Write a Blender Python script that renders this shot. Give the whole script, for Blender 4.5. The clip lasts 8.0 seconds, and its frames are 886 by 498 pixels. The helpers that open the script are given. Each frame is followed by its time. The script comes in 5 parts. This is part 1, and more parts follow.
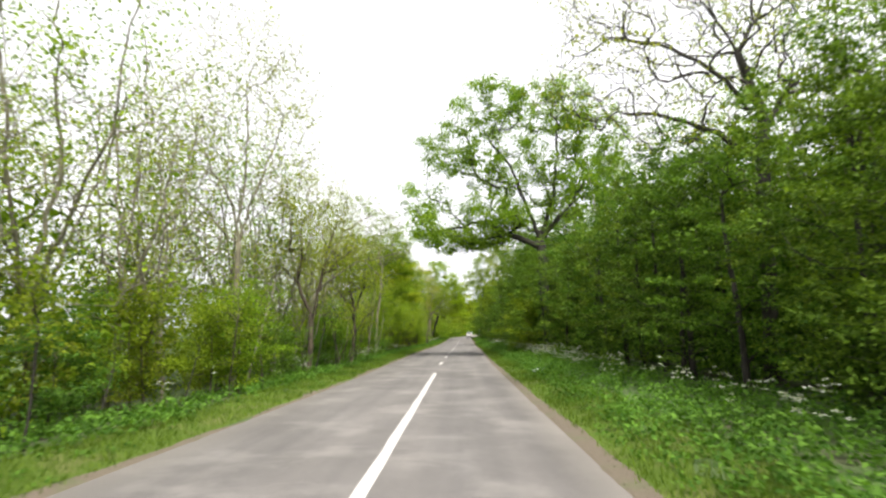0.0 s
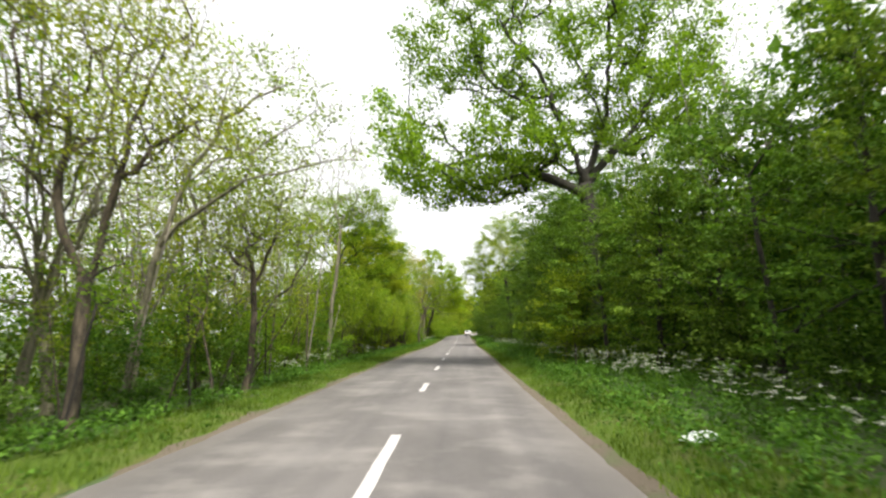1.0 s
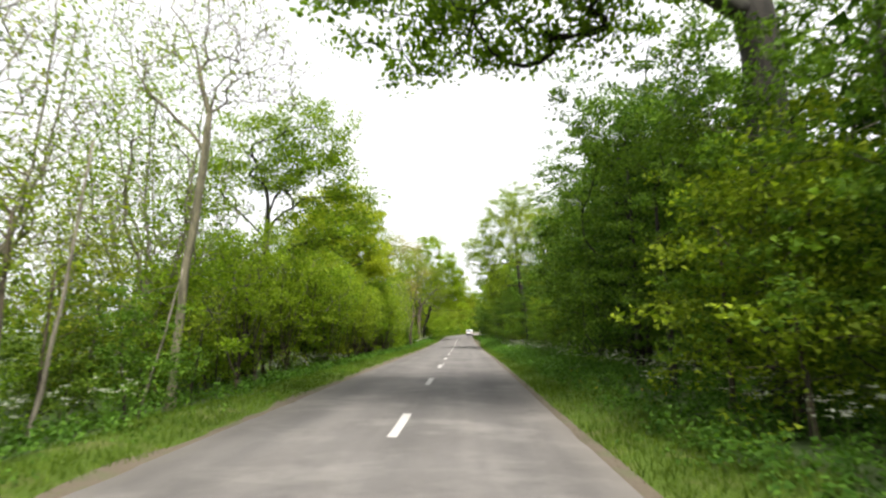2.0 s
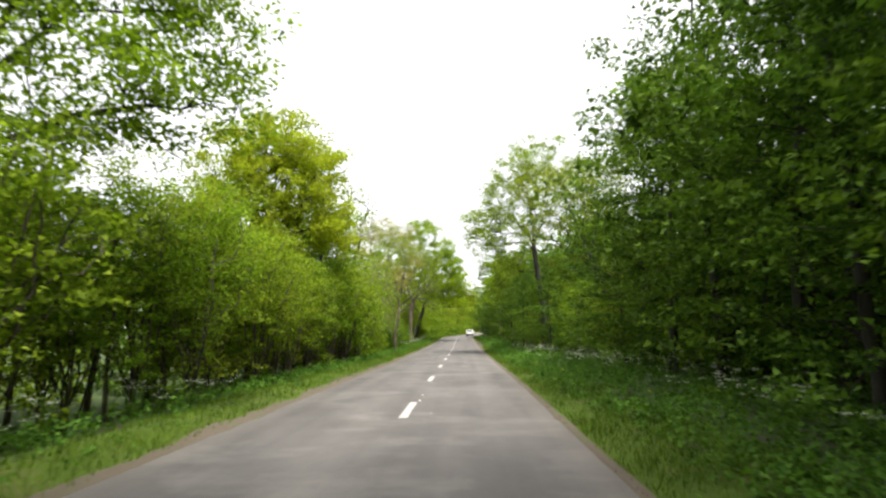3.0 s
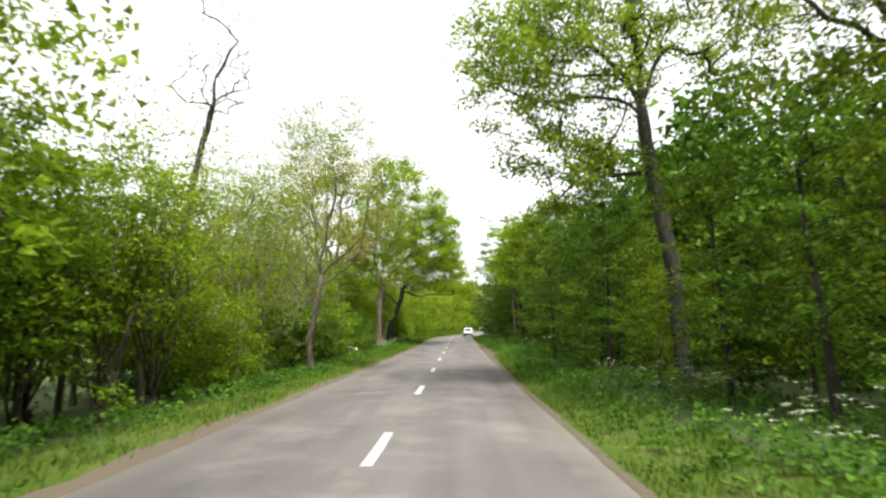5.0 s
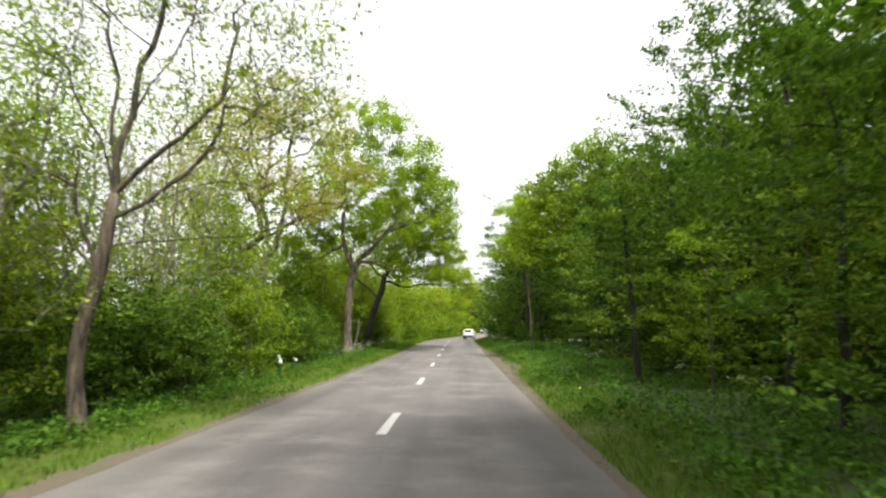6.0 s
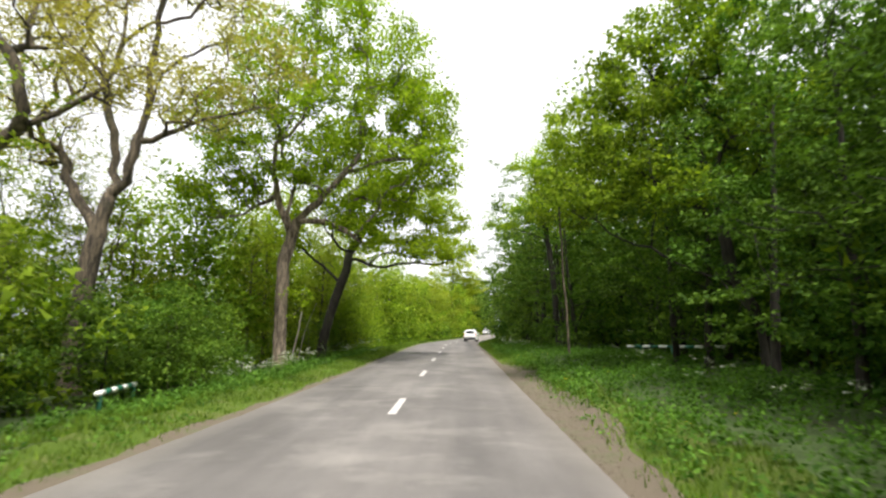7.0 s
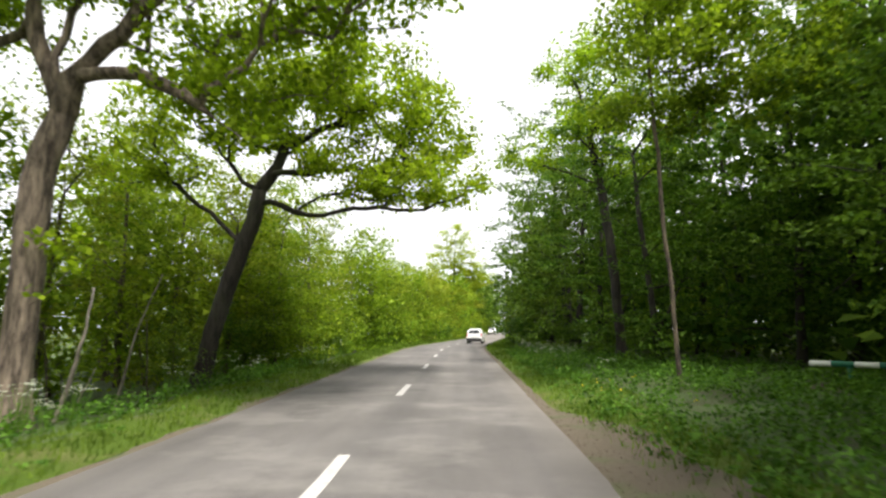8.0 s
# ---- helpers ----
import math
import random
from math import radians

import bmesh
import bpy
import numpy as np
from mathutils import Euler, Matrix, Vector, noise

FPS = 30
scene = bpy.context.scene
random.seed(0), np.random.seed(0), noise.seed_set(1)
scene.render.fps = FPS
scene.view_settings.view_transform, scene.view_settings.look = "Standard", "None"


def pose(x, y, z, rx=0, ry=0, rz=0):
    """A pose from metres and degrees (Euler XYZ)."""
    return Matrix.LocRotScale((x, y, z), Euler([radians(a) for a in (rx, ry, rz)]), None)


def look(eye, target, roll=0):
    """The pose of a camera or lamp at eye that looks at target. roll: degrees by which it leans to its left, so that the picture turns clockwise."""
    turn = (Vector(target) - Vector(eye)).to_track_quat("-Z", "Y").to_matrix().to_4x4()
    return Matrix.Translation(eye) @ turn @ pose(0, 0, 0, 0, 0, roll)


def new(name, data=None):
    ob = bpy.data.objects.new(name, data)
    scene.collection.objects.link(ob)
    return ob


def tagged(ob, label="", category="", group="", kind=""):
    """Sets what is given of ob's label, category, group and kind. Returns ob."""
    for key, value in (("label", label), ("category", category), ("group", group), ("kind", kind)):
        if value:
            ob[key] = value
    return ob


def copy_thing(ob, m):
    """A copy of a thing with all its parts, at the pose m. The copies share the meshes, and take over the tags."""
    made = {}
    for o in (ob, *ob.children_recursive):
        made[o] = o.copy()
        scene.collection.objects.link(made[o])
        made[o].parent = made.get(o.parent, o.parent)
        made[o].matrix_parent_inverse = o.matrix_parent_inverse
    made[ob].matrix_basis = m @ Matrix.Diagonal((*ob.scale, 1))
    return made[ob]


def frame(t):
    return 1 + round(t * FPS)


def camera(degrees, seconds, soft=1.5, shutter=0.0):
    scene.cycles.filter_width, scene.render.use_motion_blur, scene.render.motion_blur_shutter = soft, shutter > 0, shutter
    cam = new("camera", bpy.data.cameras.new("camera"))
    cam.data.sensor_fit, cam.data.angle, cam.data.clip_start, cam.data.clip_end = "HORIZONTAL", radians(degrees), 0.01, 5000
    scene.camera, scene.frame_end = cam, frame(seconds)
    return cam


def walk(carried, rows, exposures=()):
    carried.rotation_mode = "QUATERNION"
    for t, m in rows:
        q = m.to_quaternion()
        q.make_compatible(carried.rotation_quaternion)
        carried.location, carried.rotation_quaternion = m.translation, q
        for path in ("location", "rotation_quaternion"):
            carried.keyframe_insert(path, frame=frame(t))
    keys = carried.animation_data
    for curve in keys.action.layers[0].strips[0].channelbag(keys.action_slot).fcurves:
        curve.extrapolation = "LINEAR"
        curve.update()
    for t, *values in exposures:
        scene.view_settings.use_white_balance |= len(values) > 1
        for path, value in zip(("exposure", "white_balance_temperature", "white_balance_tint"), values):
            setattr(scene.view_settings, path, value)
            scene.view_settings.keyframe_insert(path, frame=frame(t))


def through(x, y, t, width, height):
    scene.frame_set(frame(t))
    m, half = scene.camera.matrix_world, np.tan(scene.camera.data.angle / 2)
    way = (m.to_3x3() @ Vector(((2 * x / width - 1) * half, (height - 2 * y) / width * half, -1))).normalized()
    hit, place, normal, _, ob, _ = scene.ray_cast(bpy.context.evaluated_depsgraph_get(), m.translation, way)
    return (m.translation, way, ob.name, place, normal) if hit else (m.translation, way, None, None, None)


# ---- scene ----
cam = camera(76.0, 8.0, soft=2.4, shutter=0.12)
PATH = [
    (0, pose(0.360, -2.34, 1.615, 98.63, 0.28, 2.18)),
    (0.5, pose(0.207, 5.94, 1.605, 98.57, 0.26, 2.00)),
    (1, pose(0.102, 14.15, 1.580, 98.47, 0.19, 1.91)),
    (1.5, pose(0.059, 22.33, 1.595, 98.41, 0.08, 2.00)),
    (3, pose(0.140, 46.08, 1.681, 98.40, -0.02, 2.00)),
    (3.5, pose(0.124, 53.85, 1.682, 98.34, 0.03, 1.95)),
    (4, pose(0.122, 61.63, 1.655, 98.31, -0.07, 1.85)),
    (4.5, pose(0.115, 69.42, 1.634, 98.30, -0.12, 1.67)),
    (6, pose(0.273, 92.84, 1.544, 98.58, -0.08, 1.61)),
    (6.5, pose(0.275, 100.91, 1.567, 98.63, -0.18, 1.57)),
    (7, pose(0.311, 109.01, 1.605, 98.70, -0.19, 1.62)),
    (7.5, pose(0.390, 116.94, 1.685, 98.75, -0.17, 1.74)),
    (8, pose(0.475, 124.77, 1.777, 98.60, -0.14, 1.93)),
]
EXPOSURE = 0.9
walk(cam, PATH, [(0, EXPOSURE), (8, EXPOSURE)])

# ---- sky and sun: bright, thin overcast ----
SUN_ELEV, SUN_AZ = 62.0, 157.0        # azimuth: degrees from straight ahead (+y) towards the right (+x)
world = bpy.data.worlds.new("sky")
scene.world = world
world.use_nodes = True
wn, wl = world.node_tree.nodes, world.node_tree.links
sky = wn.new("ShaderNodeTexSky")
sky.sky_type, sky.sun_disc = "NISHITA", False
sky.sun_elevation, sky.sun_rotation = radians(SUN_ELEV), radians(SUN_AZ)
sky.air_density, sky.dust_density, sky.ozone_density = 1.0, 6.0, 1.0
veil = wn.new("ShaderNodeHueSaturation")      # thin cloud takes the blue out of the sky
veil.inputs["Saturation"].default_value = 0.12
wl.new(sky.outputs[0], veil.inputs["Color"])
cloud = wn.new("ShaderNodeMixRGB")              # an even sheet of high cloud in front of it
cloud.inputs["Fac"].default_value, cloud.inputs["Color2"].default_value = 0.78, (7.6, 7.6, 7.7, 1)
wl.new(veil.outputs[0], cloud.inputs["Color1"])
wl.new(cloud.outputs[0], wn["Background"].inputs["Color"])
wn["Background"].inputs["Strength"].default_value = 0.122

sun = new("sun", bpy.data.lights.new("sun", "SUN"))
sun.data.energy, sun.data.angle, sun.data.color = 4.1, radians(16), (1.0, 0.95, 0.86)
a, e = radians(SUN_AZ), radians(SUN_ELEV)
sun.matrix_world = look((40 * math.sin(a), 60 + 40 * math.cos(a), 60), (40 * math.sin(a) - math.sin(a) * math.cos(e), 60 + 40 * math.cos(a) - math.cos(a) * math.cos(e), 60 - math.sin(e)))


# ---- materials ----
def material(name):
    m = bpy.data.materials.new(name)
    m.use_nodes = True
    n = m.node_tree.nodes
    return m, n, m.node_tree.links, n["Principled BSDF"]


def ramp(n, stops):
    r = n.new("ShaderNodeValToRGB")
    el = r.color_ramp.elements
    while len(el) < len(stops):
        el.new(0.5)
    for k, (p, c) in zip(el, stops):
        k.position, k.color = p, (*c, 1)
    return r


def noise_tex(n, l, scale, detail=6, stretch=None, rough=0.6):
    t = n.new("ShaderNodeTexNoise")
    t.inputs["Scale"].default_value, t.inputs["Detail"].default_value = scale, detail
    t.inputs["Roughness"].default_value = rough
    co = n.new("ShaderNodeTexCoord")
    if stretch:
        mp = n.new("ShaderNodeMapping")
        mp.inputs["Scale"].default_value = stretch
        l.new(co.outputs["Object"], mp.inputs["Vector"])
        l.new(mp.outputs[0], t.inputs["Vector"])
    else:
        l.new(co.outputs["Object"], t.inputs["Vector"])
    return t


def bumped(n, l, height, strength, distance, shader):
    b = n.new("ShaderNodeBump")
    b.inputs["Strength"].default_value, b.inputs["Distance"].default_value = strength, distance
    l.new(height, b.inputs["Height"])
    l.new(b.outputs[0], shader.inputs["Normal"])


def mixed(n, l, fac, a, b, kind="MIX"):
    m = n.new("ShaderNodeMixRGB")
    m.blend_type = kind
    for sock, v in zip(("Fac", "Color1", "Color2"), (fac, a, b)):
        if isinstance(v, (int, float)):
            m.inputs[sock].default_value = v
        elif isinstance(v, tuple):
            m.inputs[sock].default_value = (*v, 1)
        else:
            l.new(v, m.inputs[sock])
    return m.outputs[0]


def leaf_material(name, dark, light, through=0.45, gloss=0.55):
    """Thin leaves: reflecting and letting light through, each leaf a little different, whole trees too."""
    m, n, l, p = material(name)
    geo = n.new("ShaderNodeNewGeometry")
    info = n.new("ShaderNodeObjectInfo")
    r = ramp(n, [(0.0, dark), (0.55, tuple((a + b) / 2 for a, b in zip(dark, light))), (1.0, light)])
    l.new(geo.outputs["Random Per Island"], r.inputs[0])
    patch = noise_tex(n, l, 0.55, 2)
    hsv = n.new("ShaderNodeHueSaturation")
    l.new(r.outputs[0], hsv.inputs["Color"])
    mr = n.new("ShaderNodeMapRange")
    mr.inputs["To Min"].default_value, mr.inputs["To Max"].default_value = 0.482, 0.512
    l.new(info.outputs["Random"], mr.inputs["Value"])
    l.new(mr.outputs[0], hsv.inputs["Hue"])
    mv = n.new("ShaderNodeMapRange")
    mv.inputs["From Min"].default_value, mv.inputs["From Max"].default_value = 0.3, 0.7
    mv.inputs["To Min"].default_value, mv.inputs["To Max"].default_value = 0.66, 1.28
    l.new(patch.outputs[0], mv.inputs["Value"])
    l.new(mv.outputs[0], hsv.inputs["Value"])
    l.new(hsv.outputs[0], p.inputs["Base Color"])
    p.inputs["Roughness"].default_value = gloss
    p.inputs["Specular IOR Level"].default_value = 0.06
    tr = n.new("ShaderNodeBsdfTranslucent")
    warm = mixed(n, l, 1.0, hsv.outputs[0], (0.98, 1.08, 0.5), "MULTIPLY")
    l.new(warm, tr.inputs["Color"])
    mx = n.new("ShaderNodeMixShader")
    mx.inputs[0].default_value = through
    l.new(p.outputs[0], mx.inputs[1])
    l.new(tr.outputs[0], mx.inputs[2])
    l.new(mx.outputs[0], n["Material Output"].inputs["Surface"])
    return m


def bark_material(name, dark, light, moss=0.25):
    m, n, l, p = material(name)
    ridges = noise_tex(n, l, 7, 8, (1, 1, 0.22), 0.72)
    big = noise_tex(n, l, 0.9, 4)
    r = ramp(n, [(0.4, dark), (0.53, tuple((a + b) / 2 for a, b in zip(dark, light))), (0.66, light)])
    l.new(ridges.outputs[0], r.inputs[0])
    rm = ramp(n, [(0.52, (0, 0, 0)), (0.7, (moss, moss, moss))])
    l.new(big.outputs[0], rm.inputs[0])
    l.new(mixed(n, l, rm.outputs[0], r.outputs[0], (0.07, 0.09, 0.03)), p.inputs["Base Color"])
    p.inputs["Roughness"].default_value = 0.92
    bumped(n, l, ridges.outputs[0], 0.8, 0.04, p)
    return m


def plain(name, colour, roughness=0.5, metallic=0.0, grain=0.08, scale=18):
    m, n, l, p = material(name)
    t = noise_tex(n, l, scale, 5)
    lo, hi = tuple(c * (1 - grain) for c in colour), tuple(min(1, c * (1 + grain)) for c in colour)
    r = ramp(n, [(0.3, lo), (0.7, hi)])
    l.new(t.outputs[0], r.inputs[0])
    l.new(r.outputs[0], p.inputs["Base Color"])
    p.inputs["Roughness"].default_value, p.inputs["Metallic"].default_value = roughness, metallic
    return m


def asphalt_material():
    m, n, l, p = material("worn_asphalt")
    grain = noise_tex(n, l, 90, 3, None, 0.8)
    stone = n.new("ShaderNodeTexVoronoi")
    stone.inputs["Scale"].default_value = 120
    co = n.new("ShaderNodeTexCoord")
    l.new(co.outputs["Object"], stone.inputs["Vector"])
    cloud = noise_tex(n, l, 0.55, 6, (1.0, 0.45, 1), 0.6)          # broad worn patches
    wear_and_dapple = noise_tex(n, l, 0.75, 6, (0.62, 0.8, 1), 0.66)           # pale blotches across the lane: wear, and dappled sun painted into the colour
    lanes = noise_tex(n, l, 1.1, 3, (1.2, 0.03, 1), 0.5)           # wheel tracks along the road
    base = ramp(n, [(0.25, (0.085, 0.079, 0.077)), (0.5, (0.118, 0.11, 0.107)), (0.75, (0.15, 0.141, 0.137))])
    l.new(cloud.outputs[0], base.inputs[0])
    pale = ramp(n, [(0.5, (0, 0, 0)), (0.68, (0.48, 0.48, 0.48))])
    l.new(wear_and_dapple.outputs[0], pale.inputs[0])
    c1 = mixed(n, l, pale.outputs[0], base.outputs[0], (0.24, 0.225, 0.212))
    lr = ramp(n, [(0.3, (0.82, 0.82, 0.83)), (0.7, (1.14, 1.13, 1.12))])
    l.new(lanes.outputs[0], lr.inputs[0])
    c2 = mixed(n, l, 1.0, c1, lr.outputs[0], "MULTIPLY")
    xyz = n.new("ShaderNodeSeparateXYZ")                           # dust washed to both edges
    l.new(co.outputs["Object"], xyz.inputs[0])
    off = n.new("ShaderNodeMath")
    off.operation = "ADD"
    off.inputs[1].default_value = 1.07
    l.new(xyz.outputs["X"], off.inputs[0])
    away = n.new("ShaderNodeMath")
    away.operation = "ABSOLUTE"
    l.new(off.outputs[0], away.inputs[0])
    rim = n.new("ShaderNodeMath")
    rim.operation = "MULTIPLY_ADD"
    rim.inputs[1].default_value, rim.inputs[2].default_value = 0.5, -0.25
    l.new(cloud.outputs[0], rim.inputs[0])
    rim2 = n.new("ShaderNodeMath")
    rim2.operation = "ADD"
    l.new(away.outputs[0], rim2.inputs[0])
    l.new(rim.outputs[0], rim2.inputs[1])
    dust = n.new("ShaderNodeMapRange")
    for k, v in (("From Min", 2.55), ("From Max", 3.15), ("To Min", 0.0), ("To Max", 0.6)):
        dust.inputs[k].default_value = v
    l.new(rim2.outputs[0], dust.inputs["Value"])
    c2 = mixed(n, l, dust.outputs[0], c2, (0.2, 0.182, 0.165))
    gr = ramp(n, [(0.25, (0.8, 0.8, 0.8)), (0.75, (1.2, 1.2, 1.2))])
    l.new(grain.outputs[0], gr.inputs[0])
    l.new(mixed(n, l, 1.0, c2, gr.outputs[0], "MULTIPLY"), p.inputs["Base Color"])
    p.inputs["Roughness"].default_value = 0.85
    p.inputs["Specular IOR Level"].default_value = 0.3
    bumped(n, l, stone.outputs["Distance"], 0.35, 0.006, p)
    return m


def ground_material():
    """Woodland soil and leaf litter, grown over by grass in patches."""
    m, n, l, p = material("woodland_ground")
    fine = noise_tex(n, l, 14, 8, None, 0.7)
    big = noise_tex(n, l, 0.45, 5)
    soil = ramp(n, [(0.3, (0.03, 0.022, 0.014)), (0.6, (0.07, 0.053, 0.034)), (0.8, (0.13, 0.1, 0.064))])
    l.new(fine.outputs[0], soil.inputs[0])
    grass = ramp(n, [(0.3, (0.028, 0.05, 0.012)), (0.7, (0.075, 0.12, 0.028))])
    l.new(fine.outputs[0], grass.inputs[0])
    f = ramp(n, [(0.3, (0, 0, 0)), (0.5, (1, 1, 1))])
    l.new(big.outputs[0], f.inputs[0])
    l.new(mixed(n, l, f.outputs[0], soil.outputs[0], grass.outputs[0]), p.inputs["Base Color"])
    p.inputs["Roughness"].default_value = 0.95
    bumped(n, l, fine.outputs[0], 0.7, 0.05, p)
    return m


def verge_material():
    m, n, l, p = material("grit_and_soil")
    fine = noise_tex(n, l, 40, 6, None, 0.75)
    big = noise_tex(n, l, 1.6, 5)
    r = ramp(n, [(0.25, (0.06, 0.047, 0.033)), (0.55, (0.105, 0.083, 0.058)), (0.8, (0.17, 0.142, 0.106))])
    l.new(fine.outputs[0], r.inputs[0])
    f = ramp(n, [(0.52, (0, 0, 0)), (0.68, (0.6, 0.6, 0.6))])
    l.new(big.outputs[0], f.inputs[0])
    l.new(mixed(n, l, f.outputs[0], r.outputs[0], (0.06, 0.085, 0.025)), p.inputs["Base Color"])
    p.inputs["Roughness"].default_value = 0.95
    bumped(n, l, fine.outputs[0], 0.6, 0.02, p)
    return m


def sward_material():
    m, n, l, p = material("rough_grass")
    fine = noise_tex(n, l, 30, 8, None, 0.75)
    big = noise_tex(n, l, 1.1, 5)
    g = ramp(n, [(0.25, (0.04, 0.07, 0.01)), (0.55, (0.085, 0.135, 0.02)), (0.8, (0.16, 0.2, 0.036))])
    l.new(fine.outputs[0], g.inputs[0])
    f = ramp(n, [(0.5, (0, 0, 0)), (0.7, (0.6, 0.6, 0.6))])
    l.new(big.outputs[0], f.inputs[0])
    l.new(mixed(n, l, f.outputs[0], g.outputs[0], (0.17, 0.15, 0.07)), p.inputs["Base Color"])
    p.inputs["Roughness"].default_value = 0.95
    p.inputs["Specular IOR Level"].default_value = 0.1
    bumped(n, l, fine.outputs[0], 0.8, 0.06, p)
    return m


ASPHALT, GROUND, GRIT, SWARD = asphalt_material(), ground_material(), verge_material(), sward_material()
PAINT = plain("road_paint", (0.4, 0.385, 0.375), 0.75, 0, 0.2, 9)
LEAF_OAK = leaf_material("oak_leaf", (0.13, 0.215, 0.012), (0.35, 0.48, 0.03), 0.6)
LEAF_YELLOW = leaf_material("young_oak_leaf", (0.22, 0.265, 0.016), (0.45, 0.5, 0.04), 0.6)
LEAF_GREEN = leaf_material("hornbeam_leaf", (0.075, 0.14, 0.011), (0.29, 0.415, 0.034), 0.5)
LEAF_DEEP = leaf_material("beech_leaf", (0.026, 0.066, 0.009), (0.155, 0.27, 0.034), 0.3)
LEAF_WOOD = leaf_material("woodland_leaf", (0.042, 0.092, 0.011), (0.19, 0.3, 0.036), 0.36)
LEAF_OLIVE = leaf_material("ash_leaf", (0.124, 0.172, 0.018), (0.34, 0.405, 0.045), 0.52)
LEAF_BROWN = leaf_material("maple_flower_leaf", (0.235, 0.215, 0.045), (0.45, 0.425, 0.1), 0.5)
LEAF_HERB = leaf_material("nettle_leaf", (0.036, 0.088, 0.013), (0.14, 0.26, 0.036), 0.4)
BLADE = leaf_material("grass_blade", (0.055, 0.1, 0.012), (0.17, 0.24, 0.03), 0.4)
PETAL = leaf_material("white_umbel", (0.3, 0.33, 0.26), (0.58, 0.6, 0.53), 0.3)
YELLOW_PETAL = leaf_material("yellow_petal", (0.65, 0.5, 0.02), (0.8, 0.66, 0.04), 0.3)
BARK = bark_material("grey_brown_bark", (0.02, 0.016, 0.012), (0.17, 0.132, 0.09))
BARK_DARK = bark_material("dark_bark", (0.012, 0.01, 0.008), (0.045, 0.038, 0.03))
BARK_LICHEN = bark_material("lichened_bark", (0.085, 0.078, 0.05), (0.27, 0.245, 0.165), 0.2)
BARK_OAK = bark_material("old_oak_bark", (0.05, 0.038, 0.029), (0.31, 0.245, 0.185), 0.12)


# ---- helpers of this scene ----
def part(name, verts, faces, mat, parent=None, label="", smooth=False):
    me = bpy.data.meshes.new(name)
    me.from_pydata(verts, [], faces)
    me.materials.append(mat)
    if smooth:
        me.polygons.foreach_set("use_smooth", [True] * len(me.polygons))
    ob = new(name, me)
    ob.parent = parent
    return tagged(ob, label)


def quads(name, v, mat, parent=None, label="", corners=4):
    """A mesh of loose faces from an array (faces, corners, 3)."""
    v = np.asarray(v, dtype=np.float32)
    k = len(v)
    me = bpy.data.meshes.new(name)
    me.vertices.add(k * corners)
    me.vertices.foreach_set("co", v.reshape(-1))
    me.loops.add(k * corners)
    me.loops.foreach_set("vertex_index", np.arange(k * corners, dtype=np.int32))
    me.polygons.add(k)
    me.polygons.foreach_set("loop_start", np.arange(0, k * corners, corners, dtype=np.int32))
    me.materials.append(mat)
    me.update(calc_edges=True)
    ob = new(name, me)
    ob.parent = parent
    return tagged(ob, label)


# height of the road's centre along its way, and its line (straight, then a bend to the right)
RZ = [(-60, -0.05), (-20, -0.03), (0, -0.13), (20, -0.11), (40, -0.01), (60, 0.0), (80, -0.11), (100, -0.19), (120, -0.01),
      (140, 0.33), (160, 0.6), (180, 0.76), (200, 0.95), (230, 1.35), (260, 1.85), (300, 2.3), (400, 2.6), (4000, 2.6)]
_ry = np.arange(-60.0, 400.0, 1.0)
_rz = np.interp(_ry, [k[0] for k in RZ], [k[1] for k in RZ])
_rz = np.convolve(np.pad(_rz, 9, mode="edge"), np.ones(19) / 19, "valid")


def road_z(y):
    return np.interp(y, _ry, _rz)


def road_x(y):
    """Sideways offset of the road's line."""
    y = np.asarray(y, dtype=float)
    s = np.clip(y - 165, 0, None)
    return np.where(s < 24, s * s / 400, 1.44 + (s - 24) * 0.12)


def wob(x, y, k):
    return np.sin(x * 1.3 * k + 2.1) * np.cos(y * 0.9 * k + 0.7) + 0.6 * np.sin(x * 2.9 * k - y * 2.3 * k)


LEFT, RIGHT, CENTRE = -4.05, 1.97, -1.07


def ease(y):
    """The road widens a little, and its line drifts over, at the near end."""
    return 0.26 * np.clip((32 - np.asarray(y, dtype=float)) / 29, 0, 1.4)


def right_edge(y):
    return RIGHT + ease(y) + 0.17 * np.clip((np.asarray(y, dtype=float) - 45) / 25, 0, 1)


def left_edge(y):
    return LEFT - np.interp(y, [-5, 5, 20, 55, 85, 95, 112, 130], [0.3, 0.28, 0.1, 0.04, 0.1, 0.3, 0.26, 0.0])


def ground_z(x, y):
    """The lie of the land: verges a little above the road, a shallow fall on one side, level wood on the other."""
    x, y = np.asarray(x, dtype=float), np.asarray(y, dtype=float)
    u = x - road_x(y)
    z = road_z(y) - 0.13
    dl, dr = left_edge(y) - u, u - right_edge(y)
    z = z + np.where(dl > -0.25, np.interp(dl, [-0.25, 0, 0.12, 0.6, 1.4, 2.6, 5, 9, 60], [0.0, 0.092, 0.1, 0.16, 0.2, -0.02, -0.38, -0.42, -0.2]), 0)
    z = z + np.where(dr > -0.25, np.interp(dr, [-0.25, 0, 0.12, 0.6, 1.6, 4, 8, 60], [0.0, 0.092, 0.1, 0.14, 0.24, 0.3, 0.4, 0.7]), 0)
    away = np.clip(np.maximum(dl, dr) - 0.6, 0, 1.5) / 1.5
    return z + away * 0.05 * wob(x, y, 1.0)


